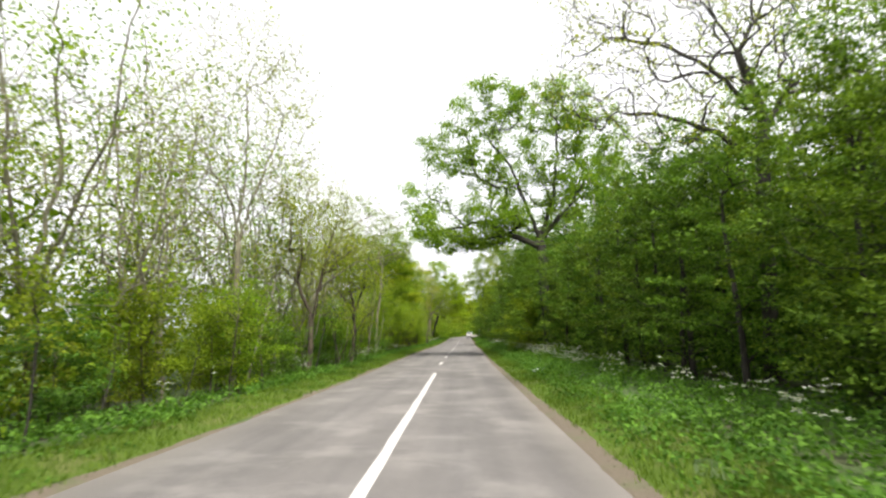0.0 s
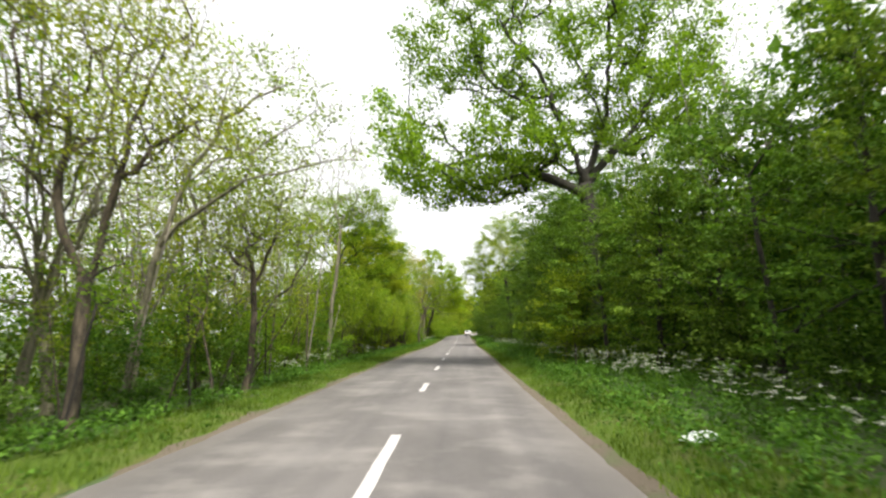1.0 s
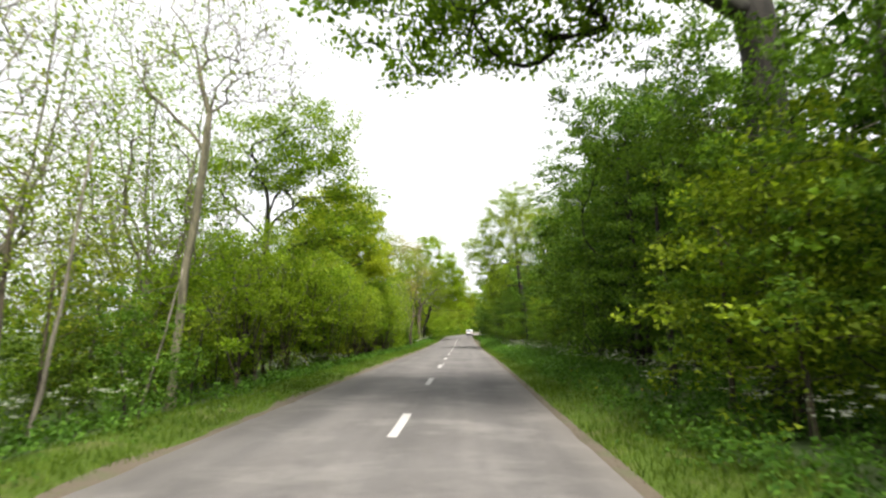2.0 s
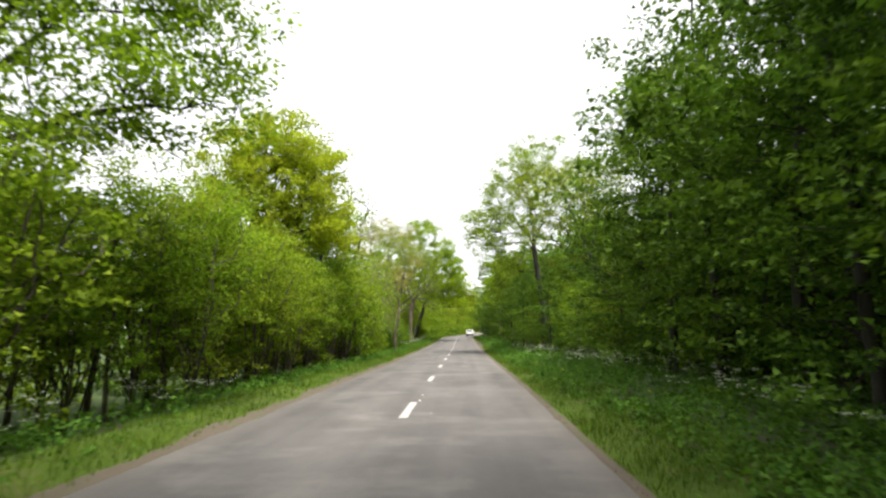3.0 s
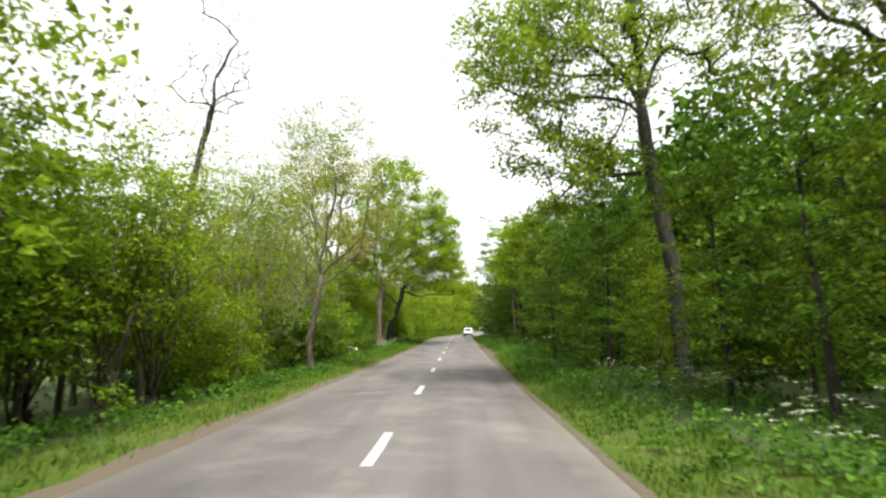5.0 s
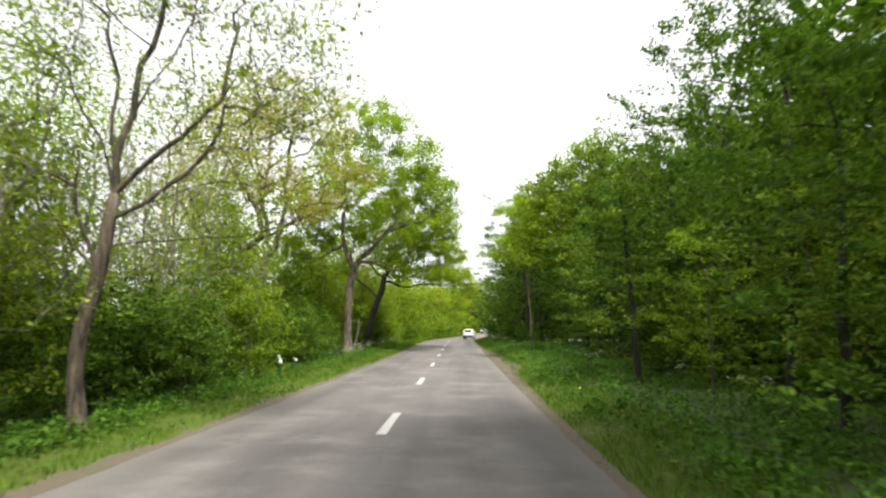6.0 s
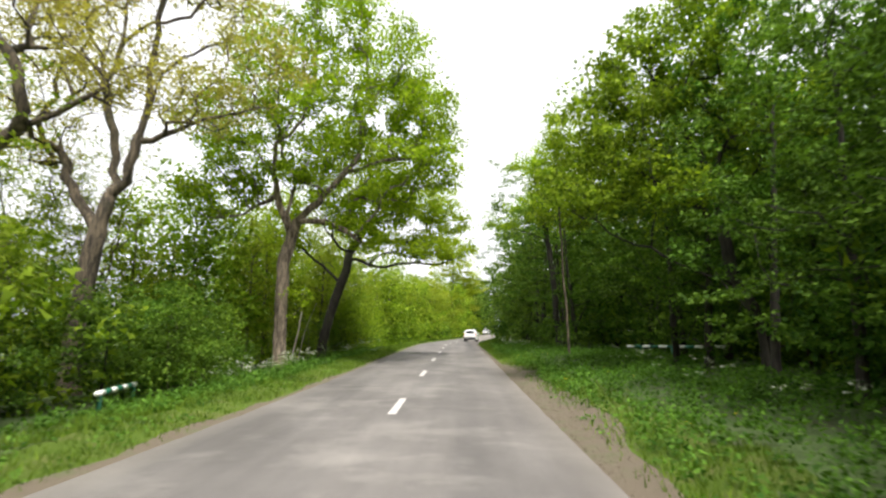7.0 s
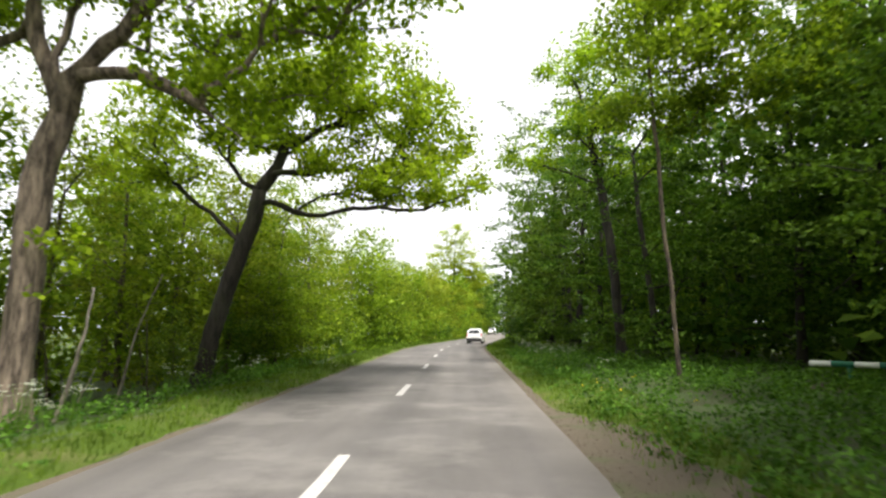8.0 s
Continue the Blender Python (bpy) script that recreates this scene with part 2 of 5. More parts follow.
def grid(name, xs, ys, height, mat, side=None):
    X, Y = np.meshgrid(xs, ys)
    U = X + (road_x(Y) if side is None else 0)
    Z = height(U, Y)
    v = np.stack([U, Y, Z], -1).reshape(-1, 3)
    w = len(xs)
    i = np.arange((len(ys) - 1) * (w - 1))
    a = i // (w - 1) * w + i % (w - 1)
    return part(name, v.tolist(), np.stack([a, a + 1, a + w + 1, a + w], -1).tolist(), mat, smooth=True)


# ---- ground and road ----
far = np.geomspace(20, 2500, 14)
gx = np.concatenate([-far[::-1] - 6, np.arange(-22, -8, 1.5), LEFT - np.array([3.9, 3.4, 3, 2.6, 2.2, 1.8, 1.4, 1.0, 0.6, 0.3, 0.12, 0, -0.12, -0.25, -0.3]), [-2, 0], RIGHT + np.array([-0.3, -0.25, -0.12, 0, 0.12, 0.2, 0.3, 0.4, 0.5, 0.6, 1, 1.6, 2.2, 2.8, 3.4, 4, 4.6]), np.arange(7, 22, 1.5), far + 6])
gy = np.concatenate([-np.geomspace(40, 1500, 8)[::-1], np.arange(-30, 270, 1.5), 270 + np.geomspace(3, 2500, 16)])
tagged(grid("ground", np.unique(gx), gy, ground_z, GROUND), "woodland soil and leaf litter grown over with grass", "ground", kind="structure")


def road_surface():
    ys = np.arange(-40, 330, 0.4)
    n = len(ys)
    le = left_edge(ys) + 0.04 * np.sin(ys * 0.9) + 0.02 * np.sin(ys * 2.7 + 1) + np.random.RandomState(3).normal(0, 0.018, n)
    re = right_edge(ys) + 0.04 * np.sin(ys * 0.7 + 2) + 0.02 * np.sin(ys * 3.1) + np.random.RandomState(4).normal(0, 0.018, n)
    cols = [le - 0.05, le, le * 0.7 + re * 0.3, np.full(n, CENTRE), le * 0.3 + re * 0.7, re, re + 0.05]
    drop = [-0.11, 0.0, 0.02, 0.03, 0.02, 0.0, -0.11]
    v = np.stack([np.stack([c + road_x(ys), ys, road_z(ys) + d - 0.03], -1) for c, d in zip(cols, drop)], 1).reshape(-1, 3)
    w = len(cols)
    i = np.arange((n - 1) * (w - 1))
    a = i // (w - 1) * w + i % (w - 1)
    ob = part("road", v.tolist(), np.stack([a, a + 1, a + w + 1, a + w], -1).tolist(), ASPHALT, smooth=True)
    return tagged(ob, "worn grey asphalt country road with pale blotches of wear and painted sun dapples", "road", kind="structure")


ROAD = road_surface()


def marking(y0, y1, width=0.17):
    ys = np.linspace(y0, y1, max(2, int((y1 - y0) / 1.0) + 1))
    v, f = [], []
    rs = np.random.RandomState(int(abs(y0) * 7) + 5)
    for i, y in enumerate(ys):
        j = rs.uniform(-0.012, 0.012, 2)
        for s, k in ((-1, j[0]), (1, j[1])):
            v.append((CENTRE + float(ease(y)) + s * width / 2 + k + float(road_x(y)), y + (rs.uniform(-0.03, 0.03) if i in (0, len(ys) - 1) else 0), float(road_z(y)) + 0.006))
    for i in range(len(ys) - 1):
        f.append((2 * i, 2 * i + 1, 2 * i + 3, 2 * i + 2))
    return tagged(part("centre_line", v, f, PAINT, ROAD), "worn white painted line")


marking(-30, 23.9)
for k in range(26):
    marking(30.7 + 9.02 * k, 33.3 + 9.02 * k)

def strip(name, label, category, inner, outer, mat, lift, cols=5):
    """A band of ground along the road between two lines, lying on the land."""
    ys = np.arange(-30, 300, 0.5)
    v = []
    for k in range(cols):
        f = k / (cols - 1)
        x = inner(ys) * (1 - f) + outer(ys) * f + road_x(ys)
        v.append(np.stack([x, ys, ground_z(x, ys) + lift * (0.2 if k == cols - 1 else 1)], -1))
    v = np.stack(v, 1).reshape(-1, 3)
    i = np.arange((len(ys) - 1) * (cols - 1))
    q = i // (cols - 1) * cols + i % (cols - 1)
    return tagged(part(name, v.tolist(), np.stack([q, q + 1, q + cols + 1, q + cols], -1).tolist(), mat, smooth=True), label, category, kind="structure")


def ragged(ys, seed, size):
    r = np.random.RandomState(seed)
    return size * (np.sin(ys * 0.61 + seed) + 0.7 * np.sin(ys * 1.7 + 2 * seed)) * 0.5 + r.uniform(-size, size, len(ys)) * 0.5


def bare_right(ys):
    return np.interp(ys, [-30, 10, 30, 40, 100, 114, 121, 128, 134, 135.6, 136.8, 143], [0.24, 0.26, 0.18, 0.09, 0.1, 0.35, 1.05, 0.95, 1.1, 0.75, 0.2, 0.14])


def bare_left(ys):
    return np.interp(ys, [-30, 5, 30, 52, 60, 80, 90, 104, 116, 130, 140], [0.14, 0.16, 0.18, 0.26, 0.36, 0.42, 0.36, 0.3, 0.24, 0.18, 0.12])


strip("verge_left", "grassy verge of short rough grass beside the road", "verge", lambda y: left_edge(y) - 0.1, lambda y: LEFT - 1.85 + ragged(y, 5, 0.2), SWARD, 0.008, 8)
strip("verge_right", "grassy verge of lush rough grass beside the road", "verge", lambda y: right_edge(y) + 0.05 + 0.5 * bare_right(y), lambda y: RIGHT + 2.2 + ragged(y, 6, 0.3), SWARD, 0.008, 8)
strip("shoulder_left", "bare grit and dry soil along the asphalt edge", "road shoulder", lambda y: left_edge(y) + 0.04, lambda y: left_edge(y) - bare_left(y) + ragged(y, 8, 0.16), GRIT, 0.016, 8)
strip("shoulder_right", "bare grit and dry soil along the asphalt edge", "road shoulder", lambda y: right_edge(y) - 0.07, lambda y: right_edge(y) + 0.05 + bare_right(y) * (1 + ragged(y, 9, 0.22)), GRIT, 0.02, 16)


# ---- trees ----
def tube(path, radii, verts, faces):
    """A tapered, closed-ended limb along a path."""
    path = np.asarray(path)
    k = 14 if radii[0] > 0.22 else 8 if radii[0] > 0.12 else 5 if radii[0] > 0.05 else 3
    d = np.gradient(path, axis=0)
    d /= np.linalg.norm(d, axis=1)[:, None] + 1e-9
    up = np.array([0.31, 0.17, 0.2]) if abs(d[0][2]) > 0.6 else np.array([0.0, 0.1, 1.0])
    s = np.cross(d, up)
    s /= np.linalg.norm(s, axis=1)[:, None] + 1e-9
    t = np.cross(d, s)
    ang = np.arange(k) * 2 * math.pi / k
    lump = 1 + (0.07 * np.sin(3 * ang[None] + np.arange(len(path))[:, None] * 0.9) + 0.06 * np.sin(5 * ang[None] - np.arange(len(path))[:, None] * 1.7) if k > 7 else 0 * ang[None])
    ring = path[:, None] + (radii[:, None] * lump)[:, :, None] * (np.cos(ang)[None, :, None] * s[:, None] + np.sin(ang)[None, :, None] * t[:, None])
    o = len(verts)
    verts.extend(ring.reshape(-1, 3).tolist())
    for i in range(len(path) - 1):
        for j in range(k):
            a, b = o + i * k + j, o + i * k + (j + 1) % k
            faces.append((a, b, b + k, a + k))
    faces.append(tuple(o + (len(path) - 1) * k + j for j in range(k)))


def leaf_quads(rs, centres, size, flat=0.5, corners=3):
    """One small pointed leaf at each centre, turned at random, most of them facing up."""
    k = len(centres)
    nrm = rs.normal(0, 1, (k, 3)) * (1 - flat * 0.6)
    nrm[:, 2] += flat * 1.1
    nrm /= np.linalg.norm(nrm, axis=1)[:, None]
    d = np.cross(nrm, rs.normal(0, 1, (k, 3)))
    d /= np.linalg.norm(d, axis=1)[:, None] + 1e-9
    s = np.cross(nrm, d)
    ln = (size * rs.uniform(0.65, 1.3, k))[:, None]
    w = ln * rs.uniform(0.28, 0.4, k)[:, None]
    if corners == 4:                                   # a pointed oval, for leaves seen close by
        return np.stack([centres - d * ln * 0.5, centres - d * ln * 0.02 + s * w * 1.1, centres + d * ln * 0.5, centres + d * ln * 0.02 - s * w * 1.1], 1)
    return np.stack([centres - d * ln * 0.4 - s * w, centres - d * ln * 0.3 + s * w, centres + d * ln * 0.6], 1)


def skeleton(rs, trunk, lobes, tips, wander=0.12, step=0.45, boughs=()):
    """Nodes of a tree grown from the trunk's line out to points in its lobes. Returns the paths (lists of node numbers) and the nodes."""
    trunk = np.asarray(trunk, dtype=float)
    dist = np.r_[0, np.cumsum(np.linalg.norm(np.diff(trunk, axis=0), axis=1))]
    s = np.arange(0, dist[-1] + 0.01, 0.5)
    line = np.stack([np.interp(s, dist, trunk[:, i]) for i in range(3)], 1)
    line[2:] += np.cumsum(rs.normal(0, 0.018, (len(line) - 2, 3)), axis=0) * [1, 1, 0]
    nodes, parent = [tuple(p) for p in line], [-1] + list(range(len(line) - 1))
    paths = [list(range(len(line)))]
    vol = np.array([l[3] * l[4] * l[5] for l in lobes]) ** 0.72 * np.array([l[6] if len(l) > 6 else 1.0 for l in lobes])
    pick = rs.choice(len(lobes), tips, p=vol / vol.sum())
    q = rs.normal(0, 1, (tips, 3))
    q /= np.linalg.norm(q, axis=1)[:, None]
    q *= (rs.uniform(0.12, 1.0, tips) ** 0.45)[:, None]
    L = np.array([l[:6] for l in lobes])
    goal = np.concatenate([L[:, :3], L[pick, :3] + q * L[pick, 3:]])
    first = len(L)
    tips += first
    if boughs:
        goal, first, tips = goal[first:], 0, tips - first
    near = np.min(np.linalg.norm(goal[:, None] - line[None], axis=2), axis=1)
    fork = len(line) // 3
    arr = np.zeros((len(line) + 400 + tips * 24, 3))
    arr[: len(line)] = line
    cnt = len(line)
    for b in boughs:                                   # main limbs along given lines
        b = np.asarray(b, dtype=float)
        bd = np.r_[0, np.cumsum(np.linalg.norm(np.diff(b, axis=0), axis=1))]
        bs = np.arange(0.5, bd[-1] + 0.25, 0.5)
        bl = np.stack([np.interp(bs, bd, b[:, i]) for i in range(3)], 1)
        bl = (np.vstack([b[:1], bl[:-1]]) + 2 * bl + np.vstack([bl[1:], bl[-1:]])) / 4 + rs.normal(0, 0.05, bl.shape)
        path = [int(np.argmin(np.linalg.norm(arr[:cnt] - b[0], axis=1)))]
        for p in bl:
            arr[cnt] = p
            parent.append(path[-1])
            path.append(cnt)
            cnt += 1
        paths.append(path)
    order = near + rs.uniform(0, 1.2, tips)
    order[:first] -= 100
    for i in np.argsort(order):
        g = goal[i]
        d = np.linalg.norm(arr[:cnt] - g, axis=1)
        cost = d + 0.9 * np.clip(arr[:cnt, 2] - g[2] + 0.25 * d, 0, None)
        cost[:fork] += 2.0
        j = int(np.argmin(cost))
        a = arr[j].copy()
        span = np.linalg.norm(g - a)
        k = max(2, min(20, int(span / step)))
        f = np.linspace(0, 1, k + 1)[1:, None]
        back = arr[j] - arr[parent[j]] if parent[j] >= 0 else np.array([0, 0, 1.0])
        back = back / (np.linalg.norm(back) + 1e-9)
        mid = a + (g - a) * 0.32 + back * span * 0.24 + rs.normal(0, wander, 3) * span * 0.7
        seg = (1 - f) ** 2 * a + 2 * f * (1 - f) * mid + f * f * g
        seg[:-1] += rs.normal(0, 0.035, (k - 1, 3)) * min(1.0, span)
        path = [j]
        for p in seg:
            if cnt >= len(arr):
                arr = np.vstack([arr, np.zeros((400, 3))])
            arr[cnt] = p
            parent.append(path[-1])
            path.append(cnt)
            cnt += 1
        paths.append(path)
    return arr[:cnt], parent, paths


def make_tree(name, label, trunk, lobes, r0, tips, per_tip, leaf, leaf_mat, bark, seed, spread=0.42, category="tree", group="roadside trees", bare=0.0, wander=0.12, flat=0.7, thin=0.011, step=0.45, layer=0.42, limbs=None, boughs=(), taper=0.58, corners=3):
    rs = np.random.RandomState(seed)
    nodes, parent, paths = skeleton(rs, trunk, lobes, tips, wander, step, boughs)
    weight = np.zeros(len(nodes))
    for p in paths:
        weight[p[-1]] += 1
    for i in range(len(nodes) - 1, 0, -1):
        weight[parent[i]] += weight[i]
    rad = np.maximum(thin, r0 * (weight / weight[0]) ** taper)
    n0 = len(paths[0])
    flare = 1 + 0.45 * np.exp(-np.arange(n0) * 0.5 / 0.5)
    verts, faces = [], []
    drawn = range(len(paths))
    if limbs:
        drawn = [0] + sorted(sorted(range(1, len(paths)), key=lambda i: -rad[paths[i][1]])[:limbs])
    for k in drawn:
        p = paths[k]
        r = rad[p].copy()
        if k == 0:
            r *= flare
            r[-1] = r[-2] * 0.86
        else:
            r[0] = min(r[0], r[1] * 1.25)
            r[-1] *= 0.5
        tube(nodes[p], r, verts, faces)
    root = new(name)
    part("trunk", verts, faces, bark, root, smooth=True)
    centres = []
    for p in paths[1:]:
        if rs.uniform() < bare:
            continue
        ends = nodes[p[-3:]] if len(p) > 3 else nodes[p[-2:]]
        k = max(3, int(per_tip * rs.uniform(0.55, 1.45)))
        n = rs.normal(0, 1, (k, 3))
        n *= np.minimum(1, 1.7 / np.linalg.norm(n, axis=1))[:, None]
        c = ends[rs.randint(0, len(ends), k)] + n * spread * [1, 1, layer] * rs.uniform(0.6, 1.25)
        centres.append(c)
    if centres:
        quads("crown", leaf_quads(rs, np.concatenate(centres), leaf, flat, corners), leaf_mat, root, corners=corners)
    return tagged(root, label, category, group)


def place(x, y, turn=0.0, size=1.0, lean=0.0, tall=1.0, sink=0.06):
    return Matrix.LocRotScale((x, y, float(ground_z(x, y)) - sink), Euler((radians(lean), 0, radians(turn))), (size, size, size * tall))


def around(rs, n, height, base, radius, flat=0.8):
    """Lobes of an ordinary crown: a leader and side masses, wider in the middle."""
    out = []
    for i in range(n):
        f = (i + 0.5) / n
        z = base + (height - base) * f
        r = radius * (0.55 + 0.9 * math.sin(math.pi * (0.18 + 0.72 * f))) * 0.62
        a = i * 2.4 + rs.uniform(-0.5, 0.5)
        o = radius * 0.5 * (1 - 0.55 * f)
        out.append((o * math.cos(a), o * math.sin(a), z, r, r, r * flat))
    return out


# ---- the trees that stand out ----
def grown(name, label, base, trunk, lobes, r0, tips, per_tip, leaf, leaf_mat, bark, seed, boughs=(), fill=1.22, **kw):
    """A tree given in the world's metres; its own origin is at its base."""
    bx, by = base
    bz = float(ground_z(bx, by)) - 0.08
    o = np.array([bx, by, bz])
    path = [(0, 0, 0)] + [tuple(np.array(p) - o) for p in trunk]
    lb = [(l[0] - bx, l[1] - by, l[2] - bz, *[k * (fill if i < 3 else 1) for i, k in enumerate(l[3:])]) for l in lobes]
    kw["boughs"] = [[tuple(np.array(p) - o) for p in b] for b in boughs]
    ob = make_tree(name, label, path, lb, r0, tips, per_tip, leaf, leaf_mat, bark, seed, **kw)
    ob.location = o
    return ob


# large oak reaching over the road
grown("oak_tree", "large spreading oak in fresh bright green leaf, limbs over the road", (6.4, 42), [(6.5, 42, 4), (6.6, 42, 7.5), (6.4, 42.2, 9.4)],
      [(-2.9, 42, 12.2, 1.7, 3.0, 1.4), (-1.6, 43, 9.4, 1.8, 3.2, 1.0), (-2.4, 38, 9.6, 1.4, 2.4, 1.0, 0.8), (-0.8, 42, 16.4, 2.2, 3.4, 1.8), (2.4, 42, 19.8, 2.6, 3.4, 2.0),
       (7.6, 43, 20.2, 3.2, 4, 2.0), (10.9, 43, 17.6, 2.4, 3.6, 2.4), (4.2, 42, 15, 3.4, 3.8, 2.2), (9.4, 42, 13, 3.0, 3.4, 2.2), (2.2, 41, 10.8, 2.6, 3.4, 1.3), (12.2, 43, 14, 1.8, 3, 1.6), (-0.4, 42, 8.9, 1.5, 3, 0.8), (1.8, 42, 9.2, 1.7, 3, 0.9), (4.2, 42, 10.4, 1.8, 3, 1.1)],
      0.4, 960, 70, 0.165, LEAF_GREEN, BARK_DARK, 11, corners=4, spread=0.36, wander=0.2, layer=0.6, flat=0.5, taper=0.52,
      boughs=[[(6.4, 42, 8.4), (5.2, 41.8, 9.0), (4.2, 41.6, 9.2), (3.2, 41.4, 9.8), (1.4, 41.4, 10.4), (0.2, 41.4, 10.0), (-2, 41.6, 9.6)], [(6.3, 42, 8.2), (4.5, 42.4, 8.3), (3.3, 42.8, 7.6)], [(6.4, 42, 9), (5.1, 42, 12.4), (4.3, 42, 14.9), (2.7, 42, 16.8), (1.6, 42, 19)],
              [(4.6, 42, 13.5), (1.4, 42.2, 14.2), (-1.8, 42.4, 15.4)], [(6.5, 42.2, 9.4), (7.6, 42.4, 12.5), (7.95, 42.5, 15.5), (8.2, 43, 20)], [(7.7, 42.4, 13.2), (6.4, 42.8, 15.5), (5.2, 43, 18)], [(6.4, 42.2, 9), (9, 42.6, 12), (11.5, 43, 16)]])
# dark bare-limbed tree
grown("bare_tree", "dark bare-limbed tree with drooping twigs and hardly any leaf", (9.4, 15), [(9.5, 15, 5), (9.8, 15, 8.5), (9.2, 15, 10.5)],
      [(6.4, 15, 11.4, 2.6, 2.5, 1.4), (4.8, 15, 9.6, 1.9, 2.5, 1.2), (9.5, 15.5, 13.6, 3, 3, 1.6), (7.0, 15, 8.4, 2.0, 2.2, 1.0), (12, 15, 11.4, 2.5, 3, 2.2), (5.0, 15, 12.4, 1.6, 2, 0.9)],
      0.21, 1500, 9, 0.12, LEAF_OLIVE, BARK_DARK, 12, bare=0.6, wander=0.13, thin=0.013, taper=0.5, step=0.35,
      boughs=[[(9.8, 15, 8.5), (7.6, 15, 10.6), (5.2, 15, 11.2), (3.4, 15, 10)], [(9.6, 15, 7), (7.6, 15, 8.2), (5.2, 15, 8.6)], [(9.2, 15, 10.5), (8.2, 15, 12.5), (5.6, 15, 13)], [(9.2, 15, 10.5), (10.6, 15.4, 13), (11.6, 15.5, 14)], [(9.7, 15, 8), (11.4, 15.2, 10), (13.4, 15.4, 11)]])
# oak on the other side, low fork, over the verge
grown("oak_tree", "tall oak with forked dark limbs in bright green leaf", (-8.0, 135.5), [(-8.05, 135.5, 1.7), (-8.1, 135.5, 5.0), (-7.75, 135.5, 6.4)],
      [(-6.0, 135.5, 18, 2.4, 3, 1.7), (-3.0, 135.5, 15, 2.0, 3, 1.7), (-1.3, 136, 12.2, 1.4, 2.8, 1.5), (-2.6, 136, 9.6, 2.0, 3.0, 1.3), (-8.2, 135.5, 15, 2.6, 3, 2.1),
       (-10.8, 135.5, 12, 2.2, 3, 1.7), (-5.4, 135, 12.4, 2.8, 3, 1.9), (-11.6, 136, 8.6, 1.8, 2.6, 1.0), (-4.4, 135.4, 6.4, 1.5, 1.5, 0.6, 0.6), (-4.5, 137, 7.8, 2.2, 2.4, 0.8), (-9.8, 135.5, 9.6, 1.6, 2.2, 1.1), (-6.8, 135, 10, 1.8, 2.2, 1.2), (-0.7, 135.8, 10, 1.0, 2.2, 1.2)],
      0.29, 860, 62, 0.165, LEAF_OAK, BARK_OAK, 13, corners=4, spread=0.34, wander=0.22, layer=0.6, flat=0.5, taper=0.5,
      boughs=[[(-7.9, 135.5, 6.4), (-8.4, 135.5, 8.2), (-8.75, 135.4, 9.4), (-8.6, 135.2, 11), (-7.4, 135.1, 11.6), (-6.8, 135, 13.2), (-6.6, 134.8, 16)], [(-8.75, 135.4, 9.3), (-9.8, 135.6, 10.7), (-10.2, 136, 13)],
              [(-7.8, 135.5, 6.5), (-7.85, 135.6, 8.15), (-7.6, 135.8, 9.3), (-7.2, 136, 10.5), (-8, 136.2, 14)], [(-7.8, 135.5, 6.5), (-7.2, 135.4, 7.3), (-6.2, 135.3, 8.2), (-5.1, 135.2, 9.3), (-4.4, 135.2, 10.4), (-4.4, 135.3, 12), (-3.2, 135.5, 14.5)],
              [(-5.1, 135.2, 9.3), (-3.4, 135.4, 10), (-1.6, 135.6, 10.2)], [(-7.4, 135.4, 7.1), (-6, 135.2, 6.95), (-5.1, 135.2, 6.45), (-4.2, 135.1, 5.9), (-3.6, 135, 5.3)],
              [(-8.4, 135.5, 8.2), (-9.1, 135.6, 8.05), (-10.1, 135.8, 7.5), (-12, 136, 7.2)], [(-8.0, 135.5, 3.4), (-7.3, 135.2, 3.55), (-6.5, 135, 3.5)], [(-8.05, 135.5, 2.0), (-7.1, 135.2, 2.75), (-6.5, 135, 3.3)]])
